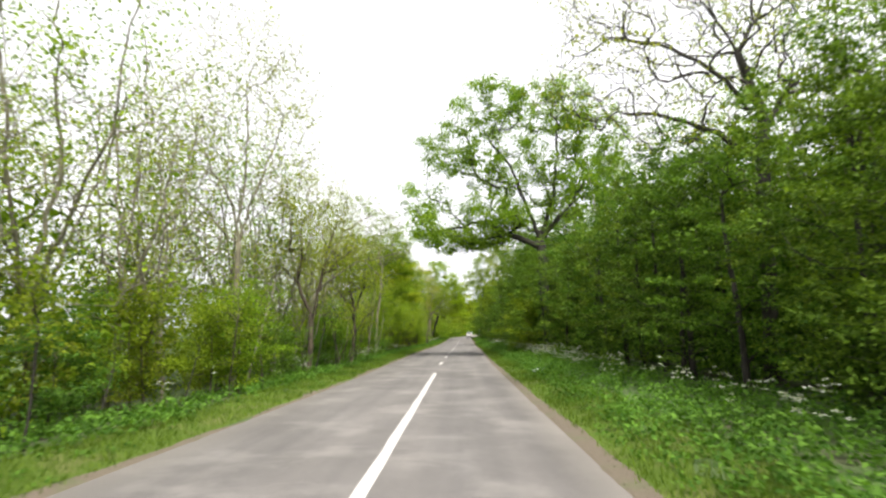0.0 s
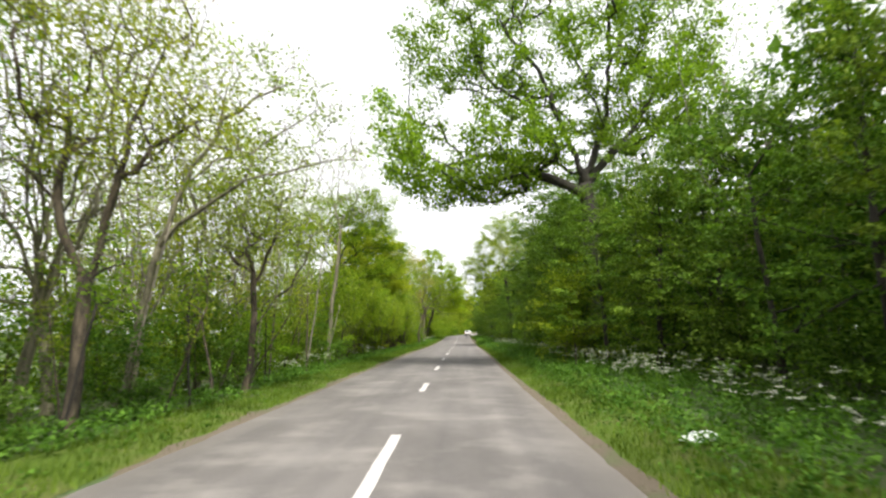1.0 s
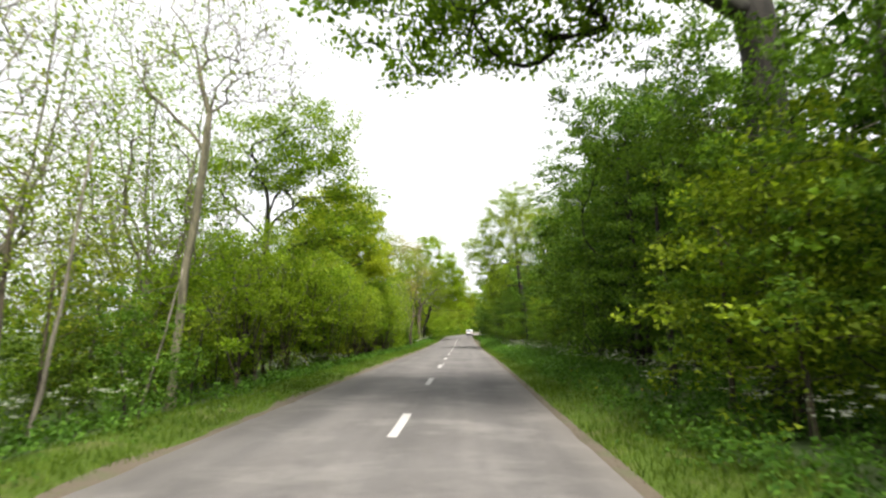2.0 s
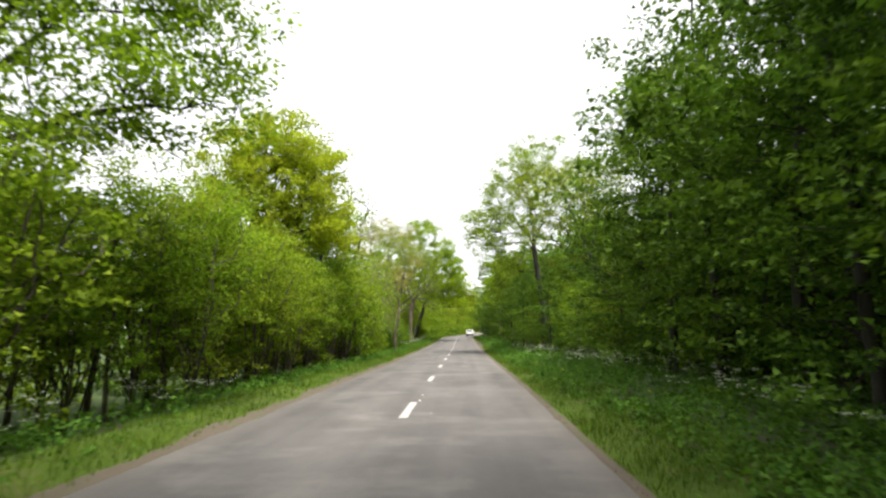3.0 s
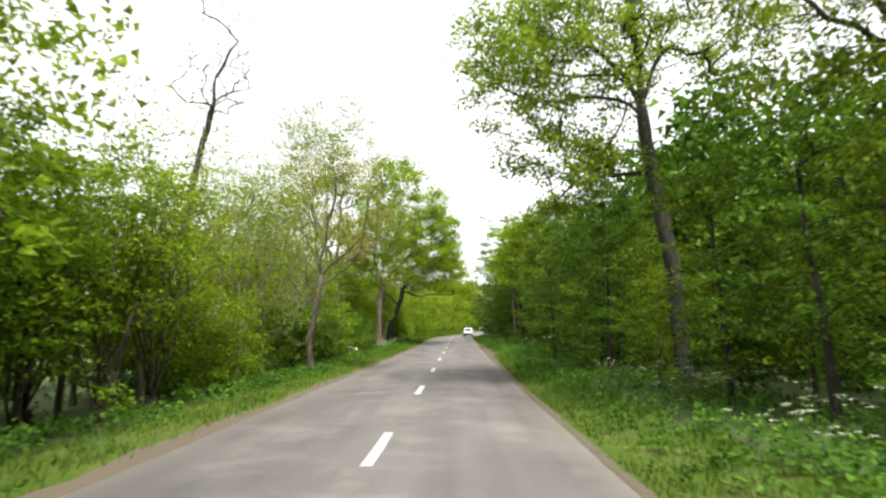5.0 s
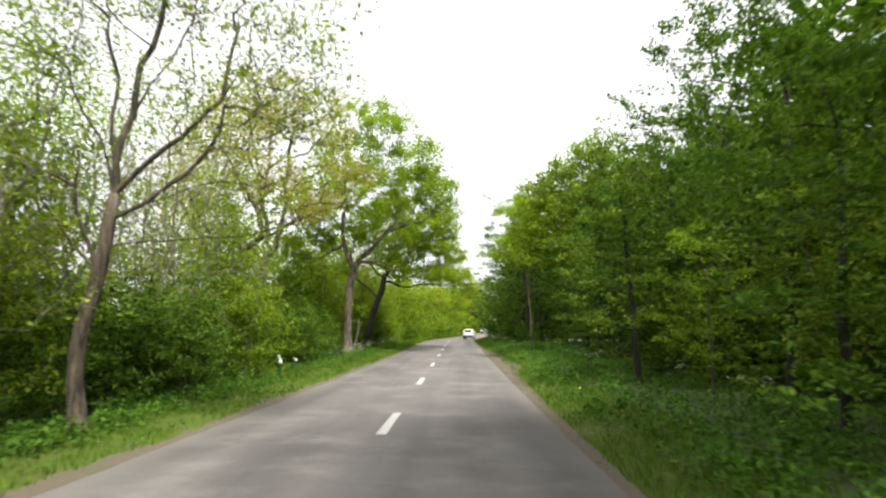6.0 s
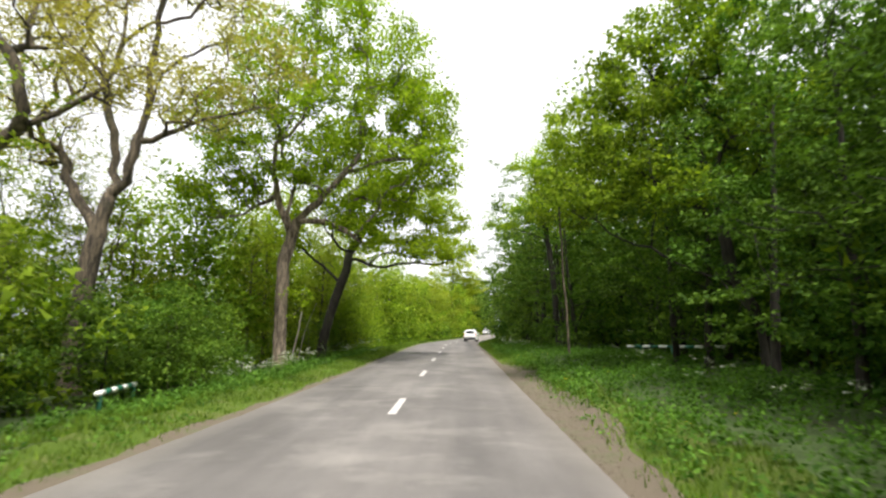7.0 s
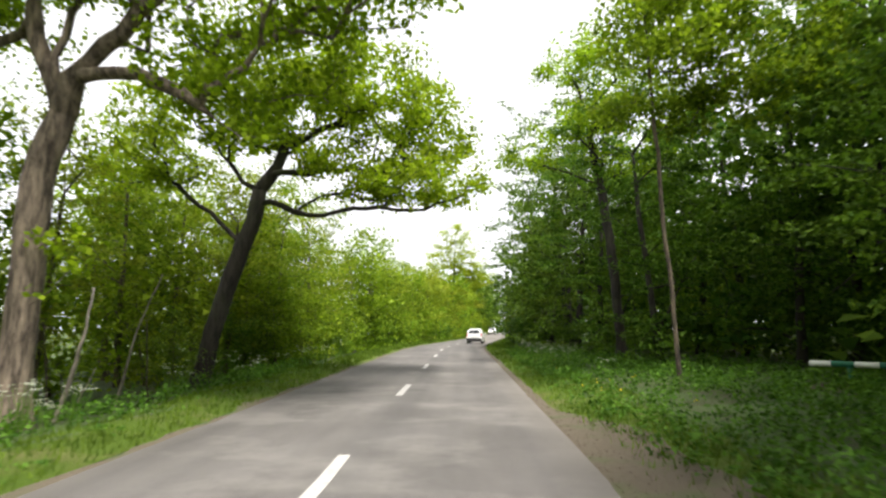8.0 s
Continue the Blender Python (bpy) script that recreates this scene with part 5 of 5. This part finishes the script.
def gravel(seed=411):
    """Loose stones and clods on the bare edge, too many to count."""
    r = np.random.RandomState(seed)
    n = 2600
    y = np.concatenate([r.uniform(116, 136.5, n // 2), r.uniform(0, 150, n // 2)])
    x = right_edge(y) + r.uniform(0, 1, n) ** 1.6 * (0.1 + bare_right(y)) + road_x(y)
    size = 0.011 + 0.02 * r.uniform(0, 1, n) ** 4
    foot = np.stack([x, y, ground_z(x, y) + 0.021], -1)
    a = r.uniform(0, 6.28, n)[:, None] + np.array([0, 2.1, 4.2])[None] + r.uniform(-0.3, 0.3, (n, 3))
    ring = foot[:, None] + np.stack([np.cos(a), np.sin(a), 0 * a - 0.3], -1) * size[:, None, None]
    top = foot + np.stack([r.uniform(-0.3, 0.3, n) * size, r.uniform(-0.3, 0.3, n) * size, size * 0.8], -1)
    v = np.concatenate([ring, top[:, None]], 1).reshape(-1, 3)
    k = np.arange(n)[:, None] * 4
    f = np.concatenate([k + np.array([[0, 1, 3]]), k + np.array([[1, 2, 3]]), k + np.array([[2, 0, 3]])])
    return tagged(part("loose_gravel", v.tolist(), f.tolist(), GRIT), "loose pale stones and clods on the bare road edge", "gravel", kind="stuff")


gravel()


# ---- grass and herbs of the verges (too many to count) ----
def sown(seed, count, y0, y1, x0, x1, patch=0.0, k=0.5):
    """Places beside the road, thinned into patches."""
    r = np.random.RandomState(seed)
    y, x = r.uniform(y0, y1, count), r.uniform(x0, x1, count)
    if patch:
        keep = r.uniform(0, 1, count) < np.clip(0.5 + patch * wob(x, y, k), 0.03, 1)
        x, y = x[keep], y[keep]
    bare = (x > left_edge(y) - bare_left(y) * r.uniform(0.3, 1.3, len(x))) & (x < right_edge(y) + 0.08 + bare_right(y) * r.uniform(0.25, 1.1, len(x)))       # nothing grows on the trodden edge
    x, y = x[~bare], y[~bare]
    x = x + road_x(y)
    return r, x, y, ground_z(x, y)


def blades(seed, count, y0, y1, x0, x1, tall, wide, patch=0.25):
    r, x, y, z = sown(seed, count, y0, y1, x0, x1, patch, 0.8)
    n = len(x)
    h = tall * r.uniform(0.45, 1.35, n)
    a, b = r.uniform(0, 2 * math.pi, n), r.uniform(0, 2 * math.pi, n)
    w = wide * r.uniform(0.6, 1.3, n)
    foot = np.stack([x, y, z - 0.01], -1)
    side = np.stack([np.cos(a) * w, np.sin(a) * w, 0 * a], -1)
    lean = np.stack([np.cos(b), np.sin(b), 0 * b], -1) * (h * r.uniform(0.1, 0.7, n))[:, None]
    return np.stack([foot - side, foot + side, foot + lean + np.stack([0 * h, 0 * h, h], -1)], 1)


def herbs(seed, count, y0, y1, x0, x1, tall, leaf, per, patch=0.3):
    r, x, y, z = sown(seed, count, y0, y1, x0, x1, patch * 0.6, 0.45)
    clear = (x > -9.2) & (x < -5.4) & (y > 112) & (y < 120) & (r.uniform(0, 1, len(x)) < 0.85)       # mown round the railing
    x, y, z = x[~clear], y[~clear], z[~clear]
    n = len(x)
    h = tall * r.uniform(0.5, 1.3, n)
    f = r.uniform(0.12, 1.0, (n, per))
    c = np.stack([x[:, None] + r.normal(0, 0.09, (n, per)), y[:, None] + r.normal(0, 0.09, (n, per)), z[:, None] + h[:, None] * f], -1)
    return leaf_quads(r, c.reshape(-1, 3), leaf, 0.8)


grass = np.concatenate([blades(201, 62000, -4, 60, LEFT - 2.0, LEFT - 0.02, 0.13, 0.011), blades(202, 62000, 60, 150, LEFT - 2.2, LEFT - 0.02, 0.14, 0.012), blades(207, 16000, 96, 130, LEFT - 4.5, LEFT - 1.6, 0.22, 0.013),
                        blades(203, 60000, -4, 60, RIGHT + 0.05, RIGHT + 2.3, 0.15, 0.011), blades(204, 60000, 60, 150, RIGHT + 0.2, RIGHT + 2.4, 0.15, 0.012),
                        blades(205, 16000, 150, 230, LEFT - 1.8, LEFT - 0.25, 0.2, 0.03), blades(206, 16000, 150, 230, RIGHT + 0.25, RIGHT + 3, 0.2, 0.03)])
tagged(quads("verge_grass", grass, BLADE, corners=3), "rough green grass along both road verges", "grass", kind="stuff")
weeds = np.concatenate([herbs(211, 5600, -4, 62, RIGHT + 1.0, RIGHT + 5.2, 0.42, 0.09, 20), herbs(212, 6600, 62, 160, RIGHT + 1.0, RIGHT + 5.2, 0.4, 0.09, 20),
                        herbs(213, 2400, -4, 62, LEFT - 4.2, LEFT - 1.3, 0.36, 0.1, 16), herbs(214, 3000, 62, 150, LEFT - 4.2, LEFT - 1.5, 0.4, 0.1, 16), herbs(218, 2000, 98, 132, LEFT - 5.4, LEFT - 1.3, 0.2, 0.1, 12),
                        herbs(217, 2300, 120, 148, RIGHT + 4.4, 11.5, 0.36, 0.1, 18), herbs(215, 900, -2, 150, LEFT - 1.5, LEFT - 0.5, 0.12, 0.075, 10), herbs(216, 1300, -2, 150, RIGHT + 0.6, RIGHT + 1.8, 0.16, 0.08, 12)])
tagged(quads("nettles", weeds, LEAF_HERB, corners=3), "lush green nettles and herbs at the wood's foot", "herbs", kind="stuff")


def cow_parsley():
    """Stems with flat white flower heads, in drifts along the wood's foot."""
    r = np.random.RandomState(221)
    stems, heads = [], []
    drifts = [(26, 46, 4.2, 6.0, 85), (2, 26, 4.6, 6.4, 45), (46, 62, 4.4, 6.2, 40), (62, 96, 4.3, 6.2, 75), (96, 130, 5.0, 6.4, 20), (140, 165, 3.6, 5.4, 25),
              (34, 42, -7.2, -6.0, 18), (52, 64, -7.6, -6.2, 34), (126, 136, -7.4, -6.2, 36), (136, 160, -7.4, -6.4, 24), (10, 30, -7.4, -6.2, 8)]
    for y0, y1, x0, x1, n in drifts:
        for _ in range(n):
            y = r.uniform(y0, y1)
            x = r.uniform(x0, x1) + float(road_x(y))
            z = float(ground_z(x, y))
            h = r.uniform(0.55, 1.0)
            for _ in range(r.randint(4, 8)):
                d = np.array([r.normal(0, 0.16), r.normal(0, 0.16), h * r.uniform(0.75, 1.05)])
                a, b = np.array([x, y, z]), np.array([x, y, z]) + d
                w = np.array([0.006, 0.006, 0])
                stems.append([a - w, a + w, b + w * 0.5, b - w * 0.5])
                k = r.randint(7, 12)
                c = b + np.stack([r.normal(0, 0.035, k), r.normal(0, 0.035, k), r.normal(0, 0.008, k)], -1)
                heads.append(leaf_quads(r, c, 0.042, 0.95))
    root = new("cow_parsley")
    quads("stems", stems, LEAF_HERB, root)
    quads("flower_heads", np.concatenate(heads), PETAL, root, "small flat white flower heads", corners=3)
    return tagged(root, "white-flowering cow parsley in drifts below the trees", "wild flowers", kind="stuff")


cow_parsley()
r, fx, fy, fz = sown(231, 60, 40, 150, RIGHT + 1.2, RIGHT + 3.4)
c = np.stack([fx, fy, fz + 0.22], -1).repeat(5, 0) + r.normal(0, 0.02, (len(fx) * 5, 3))
tagged(quads("yellow_flowers", leaf_quads(r, c, 0.045, 0.9), YELLOW_PETAL, corners=3), "scattered small yellow flowers in the verge", "wild flowers", kind="stuff")


# ---- roadside railings, litter, poles ----
GREEN_PAINT = plain("green_paint", (0.012, 0.13, 0.075), 0.5, 0, 0.25, 12)
WHITE_PAINT = plain("white_paint", (0.72, 0.72, 0.68), 0.55, 0, 0.1, 9)
BAG = plain("white_plastic", (0.78, 0.8, 0.82), 0.35, 0, 0.06, 20)


def bm_part(name, bm, mat, parent=None, label="", smooth=False):
    me = bpy.data.meshes.new(name)
    bm.to_mesh(me)
    bm.free()
    me.materials.append(mat)
    if smooth:
        me.polygons.foreach_set("use_smooth", [True] * len(me.polygons))
    ob = new(name, me)
    ob.parent = parent
    return tagged(ob, label)


def pipe(a, b, r, sides=12, bevel=0.008):
    bm = bmesh.new()
    a, b = Vector(a), Vector(b)
    bmesh.ops.create_cone(bm, cap_ends=True, segments=sides, radius1=r, radius2=r, depth=(b - a).length)
    bmesh.ops.bevel(bm, geom=[e for e in bm.edges if all(len(f.verts) > 4 for f in e.link_faces[:1]) or any(len(f.verts) > 4 for f in e.link_faces)], offset=bevel, segments=2, affect="EDGES")
    bmesh.ops.transform(bm, matrix=Matrix.Translation((a + b) / 2) @ (b - a).to_track_quat("Z", "Y").to_matrix().to_4x4(), verts=bm.verts)
    return bm


def railing(a, b, top, posts, bands, label):
    """A pipe rail in white and green bands on green posts."""
    a, b = Vector((*a, top[0])), Vector((*b, top[1]))
    root = new("railing")
    root.location = (a.x, a.y, float(ground_z(a.x, a.y)))
    o = Vector(root.location)
    for f in posts:
        p = a.lerp(b, f)
        g = float(ground_z(p.x, p.y)) - 0.1
        bm_part("post", pipe((p.x - o.x, p.y - o.y, g - o.z), (p.x - o.x, p.y - o.y, p.z - o.z - 0.04), 0.055), GREEN_PAINT, root, smooth=True)
    for k in range(bands):
        p, q = a.lerp(b, k / bands), a.lerp(b, (k + 1) / bands)
        bm_part("rail_band", pipe(p - o, q - o, 0.068, 14), WHITE_PAINT if k % 2 == 0 else GREEN_PAINT, root, "white rail band" if k % 2 == 0 else "green rail band", smooth=True)
    return tagged(root, label, "railing", "culvert railings")


railing((-6.6, 114.9), (-8.05, 119.2), (0.48, 0.55), (0.12, 0.86), 7, "white and green banded pipe railing on green posts")
railing((-8.1, 122.3), (-9.3, 126.0), (0.24, 0.16), (0.06, 0.94), 7, "white and green banded pipe railing among the weeds")
railing((9.15, 139.5), (12.0, 134.6), (1.1, 1.16), (0.16, 0.5, 0.84), 11, "white and green banded pipe railing before the dark wood")


def crumpled_bag():
    bm = bmesh.new()
    bmesh.ops.create_icosphere(bm, subdivisions=3, radius=1)
    for v in bm.verts:
        p = v.co.copy()
        k = 0.75 + 0.5 * noise.noise(p * 2.3) + 0.2 * noise.noise(p * 6.1)
        v.co = Vector((p.x * 0.33 * k, p.y * 0.17 * k, max(-0.05, p.z * 0.1 * k + 0.03 * noise.noise(p * 4))))
    return bm


bag = bm_part("plastic_bag", crumpled_bag(), BAG)
bag.matrix_world = pose(3.45, 22.6, float(ground_z(3.45, 22.6)) + 0.1, 4, -8, -38)
tagged(bag, "crumpled white plastic bag lying in the grass", "litter")


# ---- small things on the road and beside it ----
TAR = plain("tar_filled_crack", (0.06, 0.057, 0.053), 0.7, 0, 0.2, 30)
PAPER = plain("white_scrap", (0.7, 0.7, 0.68), 0.7, 0, 0.1, 30)
STICK = bark_material("weathered_dead_wood", (0.16, 0.14, 0.11), (0.42, 0.37, 0.3), 0.0)


def crack(seed, y0, y1, x, drift, width):
    """A thin crack wandering along the asphalt."""
    r = np.random.RandomState(seed)
    ys = np.arange(y0, y1, 0.25)
    xs = x + drift * (ys - y0) + np.cumsum(r.normal(0, 0.018, len(ys)))
    w = width * r.uniform(0.3, 1.0, len(ys)) * np.sin(np.linspace(0.15, 3.0, len(ys)))
    v = [(cx + s * ww / 2, y, float(road_z(y)) + 0.005) for cx, y, ww in zip(xs, ys, w) for s in (-1, 1)]
    return part("crack", v, [(2 * i, 2 * i + 1, 2 * i + 3, 2 * i + 2) for i in range(len(ys) - 1)], TAR, ROAD, "dark crack in the asphalt")


crack(1, 123.7, 129.6, -0.94, -0.042, 0.028)


def scrap(x, y, size, seed):
    bm = bmesh.new()
    bmesh.ops.create_icosphere(bm, subdivisions=2, radius=1)
    for v in bm.verts:
        k = 0.7 + 0.6 * noise.noise(v.co * 2.1 + Vector((seed, 0, 0)))
        v.co = Vector((v.co.x * size * k, v.co.y * size * 0.8 * k, max(-0.3, v.co.z) * size * 0.4 * k))
    ob = bm_part("paper_scrap", bm, PAPER)
    ob.location = (x, y, float(road_z(y)) + size * 0.1)
    tagged(ob, "small white scrap of paper lying on the asphalt", "litter", "litter on the road")


scrap(-0.98, 62.1, 0.045, 1)
scrap(-0.95, 60.7, 0.05, 2)
scrap(-0.55, 58.5, 0.025, 3)


def dead_stick(points, r0, label):
    verts, faces = [], []
    pts = np.array(points, dtype=float)
    f = np.linspace(0, len(pts) - 1, 12)
    line = np.stack([np.interp(f, np.arange(len(pts)), pts[:, i]) for i in range(3)], 1)
    line += np.random.RandomState(len(label)).normal(0, 0.012, line.shape)
    tube(line - line[0], np.linspace(r0, r0 * 0.4, 12), verts, faces)
    ob = part("dead_branch", verts, faces, STICK, None, smooth=True)
    ob.location = line[0]
    tagged(ob, label, "branch", "dead branches")


def on(x, y, up=0.0):
    return (x, y, float(ground_z(x, y)) + up)


dead_stick([on(6.42, 64, -0.03), (6.42 - 0.1, 63.95, 1.45 * 0.55), (6.42 - 0.25, 63.9, 1.45)], 0.022, "pale dead branch leaning against the wood's edge")
dead_stick([on(-9.6, 110.2, 0.03), on(-8.9, 110.9, 0.22), on(-8.2, 111.3, 0.5)], 0.03, "grey dead branch lying in the undergrowth")
dead_stick([on(-9.2, 111.6, 0.03), on(-8.7, 110.6, 0.3), on(-8.3, 109.9, 0.75)], 0.025, "grey dead branch sticking out of the undergrowth")
dead_stick([on(-9.9, 109.4, 0.03), on(-9.0, 109.7, 0.35), on(-8.1, 109.6, 0.4)], 0.028, "grey dead branch lying in the undergrowth")


dead_stick([on(-7.95, 136.6, -0.03), (-7.62, 136.6, 1.2), (-7.5, 136.6, 1.7), (-7.36, 136.6, 2.75)], 0.06, "pale leaning sapling stem beside the oak")
dead_stick([on(-8.21, 137.4, -0.03), (-7.69, 137.4, 1.04)], 0.025, "thin pale stem beside the oak at the verge")
dead_stick([on(-8.3, 139.2, -0.03), (-8.05, 139.2, 1.1), (-7.8, 139.2, 2.1), (-7.3, 139.2, 3.3)], 0.045, "pale crooked stem among the hedge leaves")

dead_stick([on(-7.53, 31.8, -0.05), (-7.15, 31.8, 0.54), (-6.9, 31.8, 1.41)], 0.07, "lichened pale trunk leaning in the hedge")
dead_stick([on(-7.73, 35.2, -0.05), (-7.48, 35.2, 0.95), (-7.35, 35.2, 2.24)], 0.05, "pale brown stem standing in the hedge")
dead_stick([on(-7.06, 33.4, -0.05), (-6.81, 33.4, 0.63), (-6.67, 33.4, 1.6)], 0.05, "pale brown stem standing in the hedge")
dead_stick([on(-6.86, 39.5, -0.05), (-6.49, 39.5, 2.33), (-6.25, 39.5, 4.9)], 0.05, "slim pale trunk standing at the hedge's foot")
dead_stick([on(-6.76, 42.4, -0.05), (-6.31, 42.4, 1.55), (-5.97, 42.4, 2.99)], 0.04, "pale brown stem standing in the hedge")
dead_stick([on(-8.95, 20.2, -0.05), (-8.64, 20.2, 0.63), (-8.45, 20.2, 1.53)], 0.05, "pale brown stem standing in the hedge")
dead_stick([on(-8.74, 21.3, -0.05), (-8.12, 21.3, 1.79), (-7.62, 21.3, 3.85)], 0.06, "trunk leaning among the hedge leaves")
dead_stick([on(-8.02, 27.4, -0.05), (-7.42, 27.4, 1.83), (-6.93, 27.4, 4.27)], 0.05, "slim pale trunk standing at the hedge's foot")
dead_stick([on(-8.44, 33.4, -0.05), (-8.33, 33.4, 0.03), (-8.35, 33.4, 0.62)], 0.06, "short broken stump at the hedge's foot")


# ---- cars ----
CAR_WHITE = plain("white_car_paint", (0.78, 0.78, 0.79), 0.22, 0, 0.02, 3)
CAR_BLACK = plain("black_plastic", (0.025, 0.025, 0.027), 0.5, 0, 0.15, 30)
GLASS = plain("dark_car_glass", (0.015, 0.018, 0.02), 0.08, 0, 0.1, 4)
RUBBER = plain("tyre_rubber", (0.02, 0.02, 0.02), 0.85, 0, 0.2, 40)
ALLOY = plain("alloy", (0.5, 0.5, 0.52), 0.3, 0.9, 0.05, 20)
RED_LAMP = plain("red_lamp_glass", (0.42, 0.015, 0.012), 0.15, 0, 0.08, 20)
CLEAR_LAMP = plain("clear_lamp_glass", (0.7, 0.7, 0.7), 0.12, 0.2, 0.05, 20)
PLATE = plain("plate_white", (0.75, 0.75, 0.72), 0.4, 0, 0.04, 20)


def box(size, at, bevel=0.02, taper=None):
    bm = bmesh.new()
    bmesh.ops.create_cube(bm, size=1)
    for v in bm.verts:
        if taper and v.co.z > 0:
            v.co.x *= taper[0]
            v.co.y *= taper[1]
        v.co = Vector((v.co.x * size[0] + at[0], v.co.y * size[1] + at[1], v.co.z * size[2] + at[2]))
    bmesh.ops.bevel(bm, geom=bm.edges[:], offset=bevel, segments=3, affect="EDGES", profile=0.6)
    return bm


def hull(rings, bevel=0.05):
    """A closed body lofted through rectangular sections (y, z of floor, z of top, half width at floor, half width at top)."""
    bm = bmesh.new()
    loops = []
    for y, z0, z1, w0, w1 in rings:
        loops.append([bm.verts.new(p) for p in ((-w0, y, z0), (w0, y, z0), (w0 * 1.02, y, z0 + (z1 - z0) * 0.55), (w1, y, z1), (-w1, y, z1), (-w0 * 1.02, y, z0 + (z1 - z0) * 0.55))])
    for a, b in zip(loops, loops[1:]):
        for i in range(6):
            bm.faces.new((a[i], a[(i + 1) % 6], b[(i + 1) % 6], b[i]))
    bm.faces.new(loops[0])
    bm.faces.new(loops[-1][::-1])
    bmesh.ops.recalc_face_normals(bm, faces=bm.faces[:])
    bmesh.ops.bevel(bm, geom=[e for e in bm.edges if e.calc_face_angle(0) > 0.35], offset=bevel, segments=3, affect="EDGES", profile=0.6)
    return bm


def car(label):
    """A compact five-door car; its nose points along +y, its origin is on the road under its middle."""
    root = new("car")
    bm_part("body", hull([(-2.08, 0.42, 0.98, 0.78, 0.74), (-1.95, 0.28, 1.02, 0.86, 0.8), (-1.2, 0.22, 1.0, 0.89, 0.83), (0.9, 0.22, 0.98, 0.89, 0.82), (1.75, 0.26, 0.86, 0.85, 0.74), (2.06, 0.36, 0.72, 0.74, 0.64)]), CAR_WHITE, root, smooth=False)
    bm_part("cabin", hull([(-1.98, 0.95, 1.2, 0.76, 0.68), (-1.66, 0.96, 1.55, 0.78, 0.6), (-0.6, 0.96, 1.62, 0.8, 0.6), (0.25, 0.95, 1.58, 0.79, 0.6), (1.05, 0.94, 1.0, 0.76, 0.7)], 0.06), CAR_WHITE, root)
    bm_part("rear_window", hull([(-2.005, 1.1, 1.16, 0.6, 0.58), (-1.9, 1.1, 1.34, 0.62, 0.56), (-1.735, 1.12, 1.49, 0.62, 0.54)], 0.02), GLASS, root, "dark tinted rear window")
    bm_part("windscreen", hull([(0.31, 1.1, 1.545, 0.64, 0.55), (0.75, 1.06, 1.27, 0.68, 0.6), (1.0, 1.03, 1.09, 0.7, 0.66)], 0.02), GLASS, root, "dark windscreen")
    for s in (-1, 1):
        bm_part("side_window", box((0.03, 2.0, 0.36), (s * 0.735, -0.45, 1.24), 0.012, (1, 0.82)), GLASS, root, "dark side windows")
        bm_part("mirror", box((0.2, 0.1, 0.13), (s * 0.97, 0.55, 1.05), 0.035), CAR_WHITE, root)
        bm_part("tail_light", box((0.16, 0.1, 0.34), (s * 0.74, -2.03, 0.9), 0.03), RED_LAMP, root, "red tail light")
        bm_part("headlight", box((0.3, 0.16, 0.16), (s * 0.58, 1.98, 0.66), 0.04), CLEAR_LAMP, root, "clear headlight")
        bm_part("roof_rail", pipe((s * 0.56, -1.5, 1.63), (s * 0.56, 0.15, 1.63), 0.02, 8, 0.004), CAR_BLACK, root, "black roof rail")
        for y in (-1.28, 1.3):
            tyre = bm_part("wheel", pipe((s * 0.66, y, 0.33), (s * 0.88, y, 0.33), 0.33, 24, 0.05), RUBBER, root, "black tyre", smooth=True)
            bm_part("rim", pipe((s * 0.84, y, 0.33), (s * 0.9, y, 0.33), 0.21, 16, 0.02), ALLOY, tyre, "alloy rim", smooth=True)
    bm_part("rear_bumper", box((1.62, 0.16, 0.32), (0, -2.06, 0.44), 0.05), CAR_BLACK, root, "black rear bumper")
    bm_part("front_bumper", box((1.5, 0.14, 0.26), (0, 2.05, 0.42), 0.05), CAR_BLACK, root, "black front bumper")
    bm_part("number_plate", box((0.52, 0.02, 0.11), (0, -2.14, 0.78), 0.006), PLATE, root, "white number plate")
    bm_part("wiper", box((0.4, 0.02, 0.02), (0.1, -2.02, 1.1), 0.006), CAR_BLACK, root, "black rear wiper")
    return tagged(root, label, "car", "cars on the road")


def on_road(u, y, turn):
    x = u + float(road_x(y))
    slope = math.degrees(math.atan2(float(road_z(y + 2) - road_z(y - 2)), 4))
    bend = math.degrees(math.atan2(float(road_x(y + 2) - road_x(y - 2)), 4))
    return pose(x, y, float(road_z(y)) - 0.005, slope if turn < 90 else -slope, 0, turn - bend)


leader = car("white compact car driving ahead with a black rear bumper")
leader.matrix_world = on_road(0.55, 189, 0)
copy = copy_thing(leader, on_road(-2.6, 262, 180))
tagged(copy, "small white car coming round the far bend")
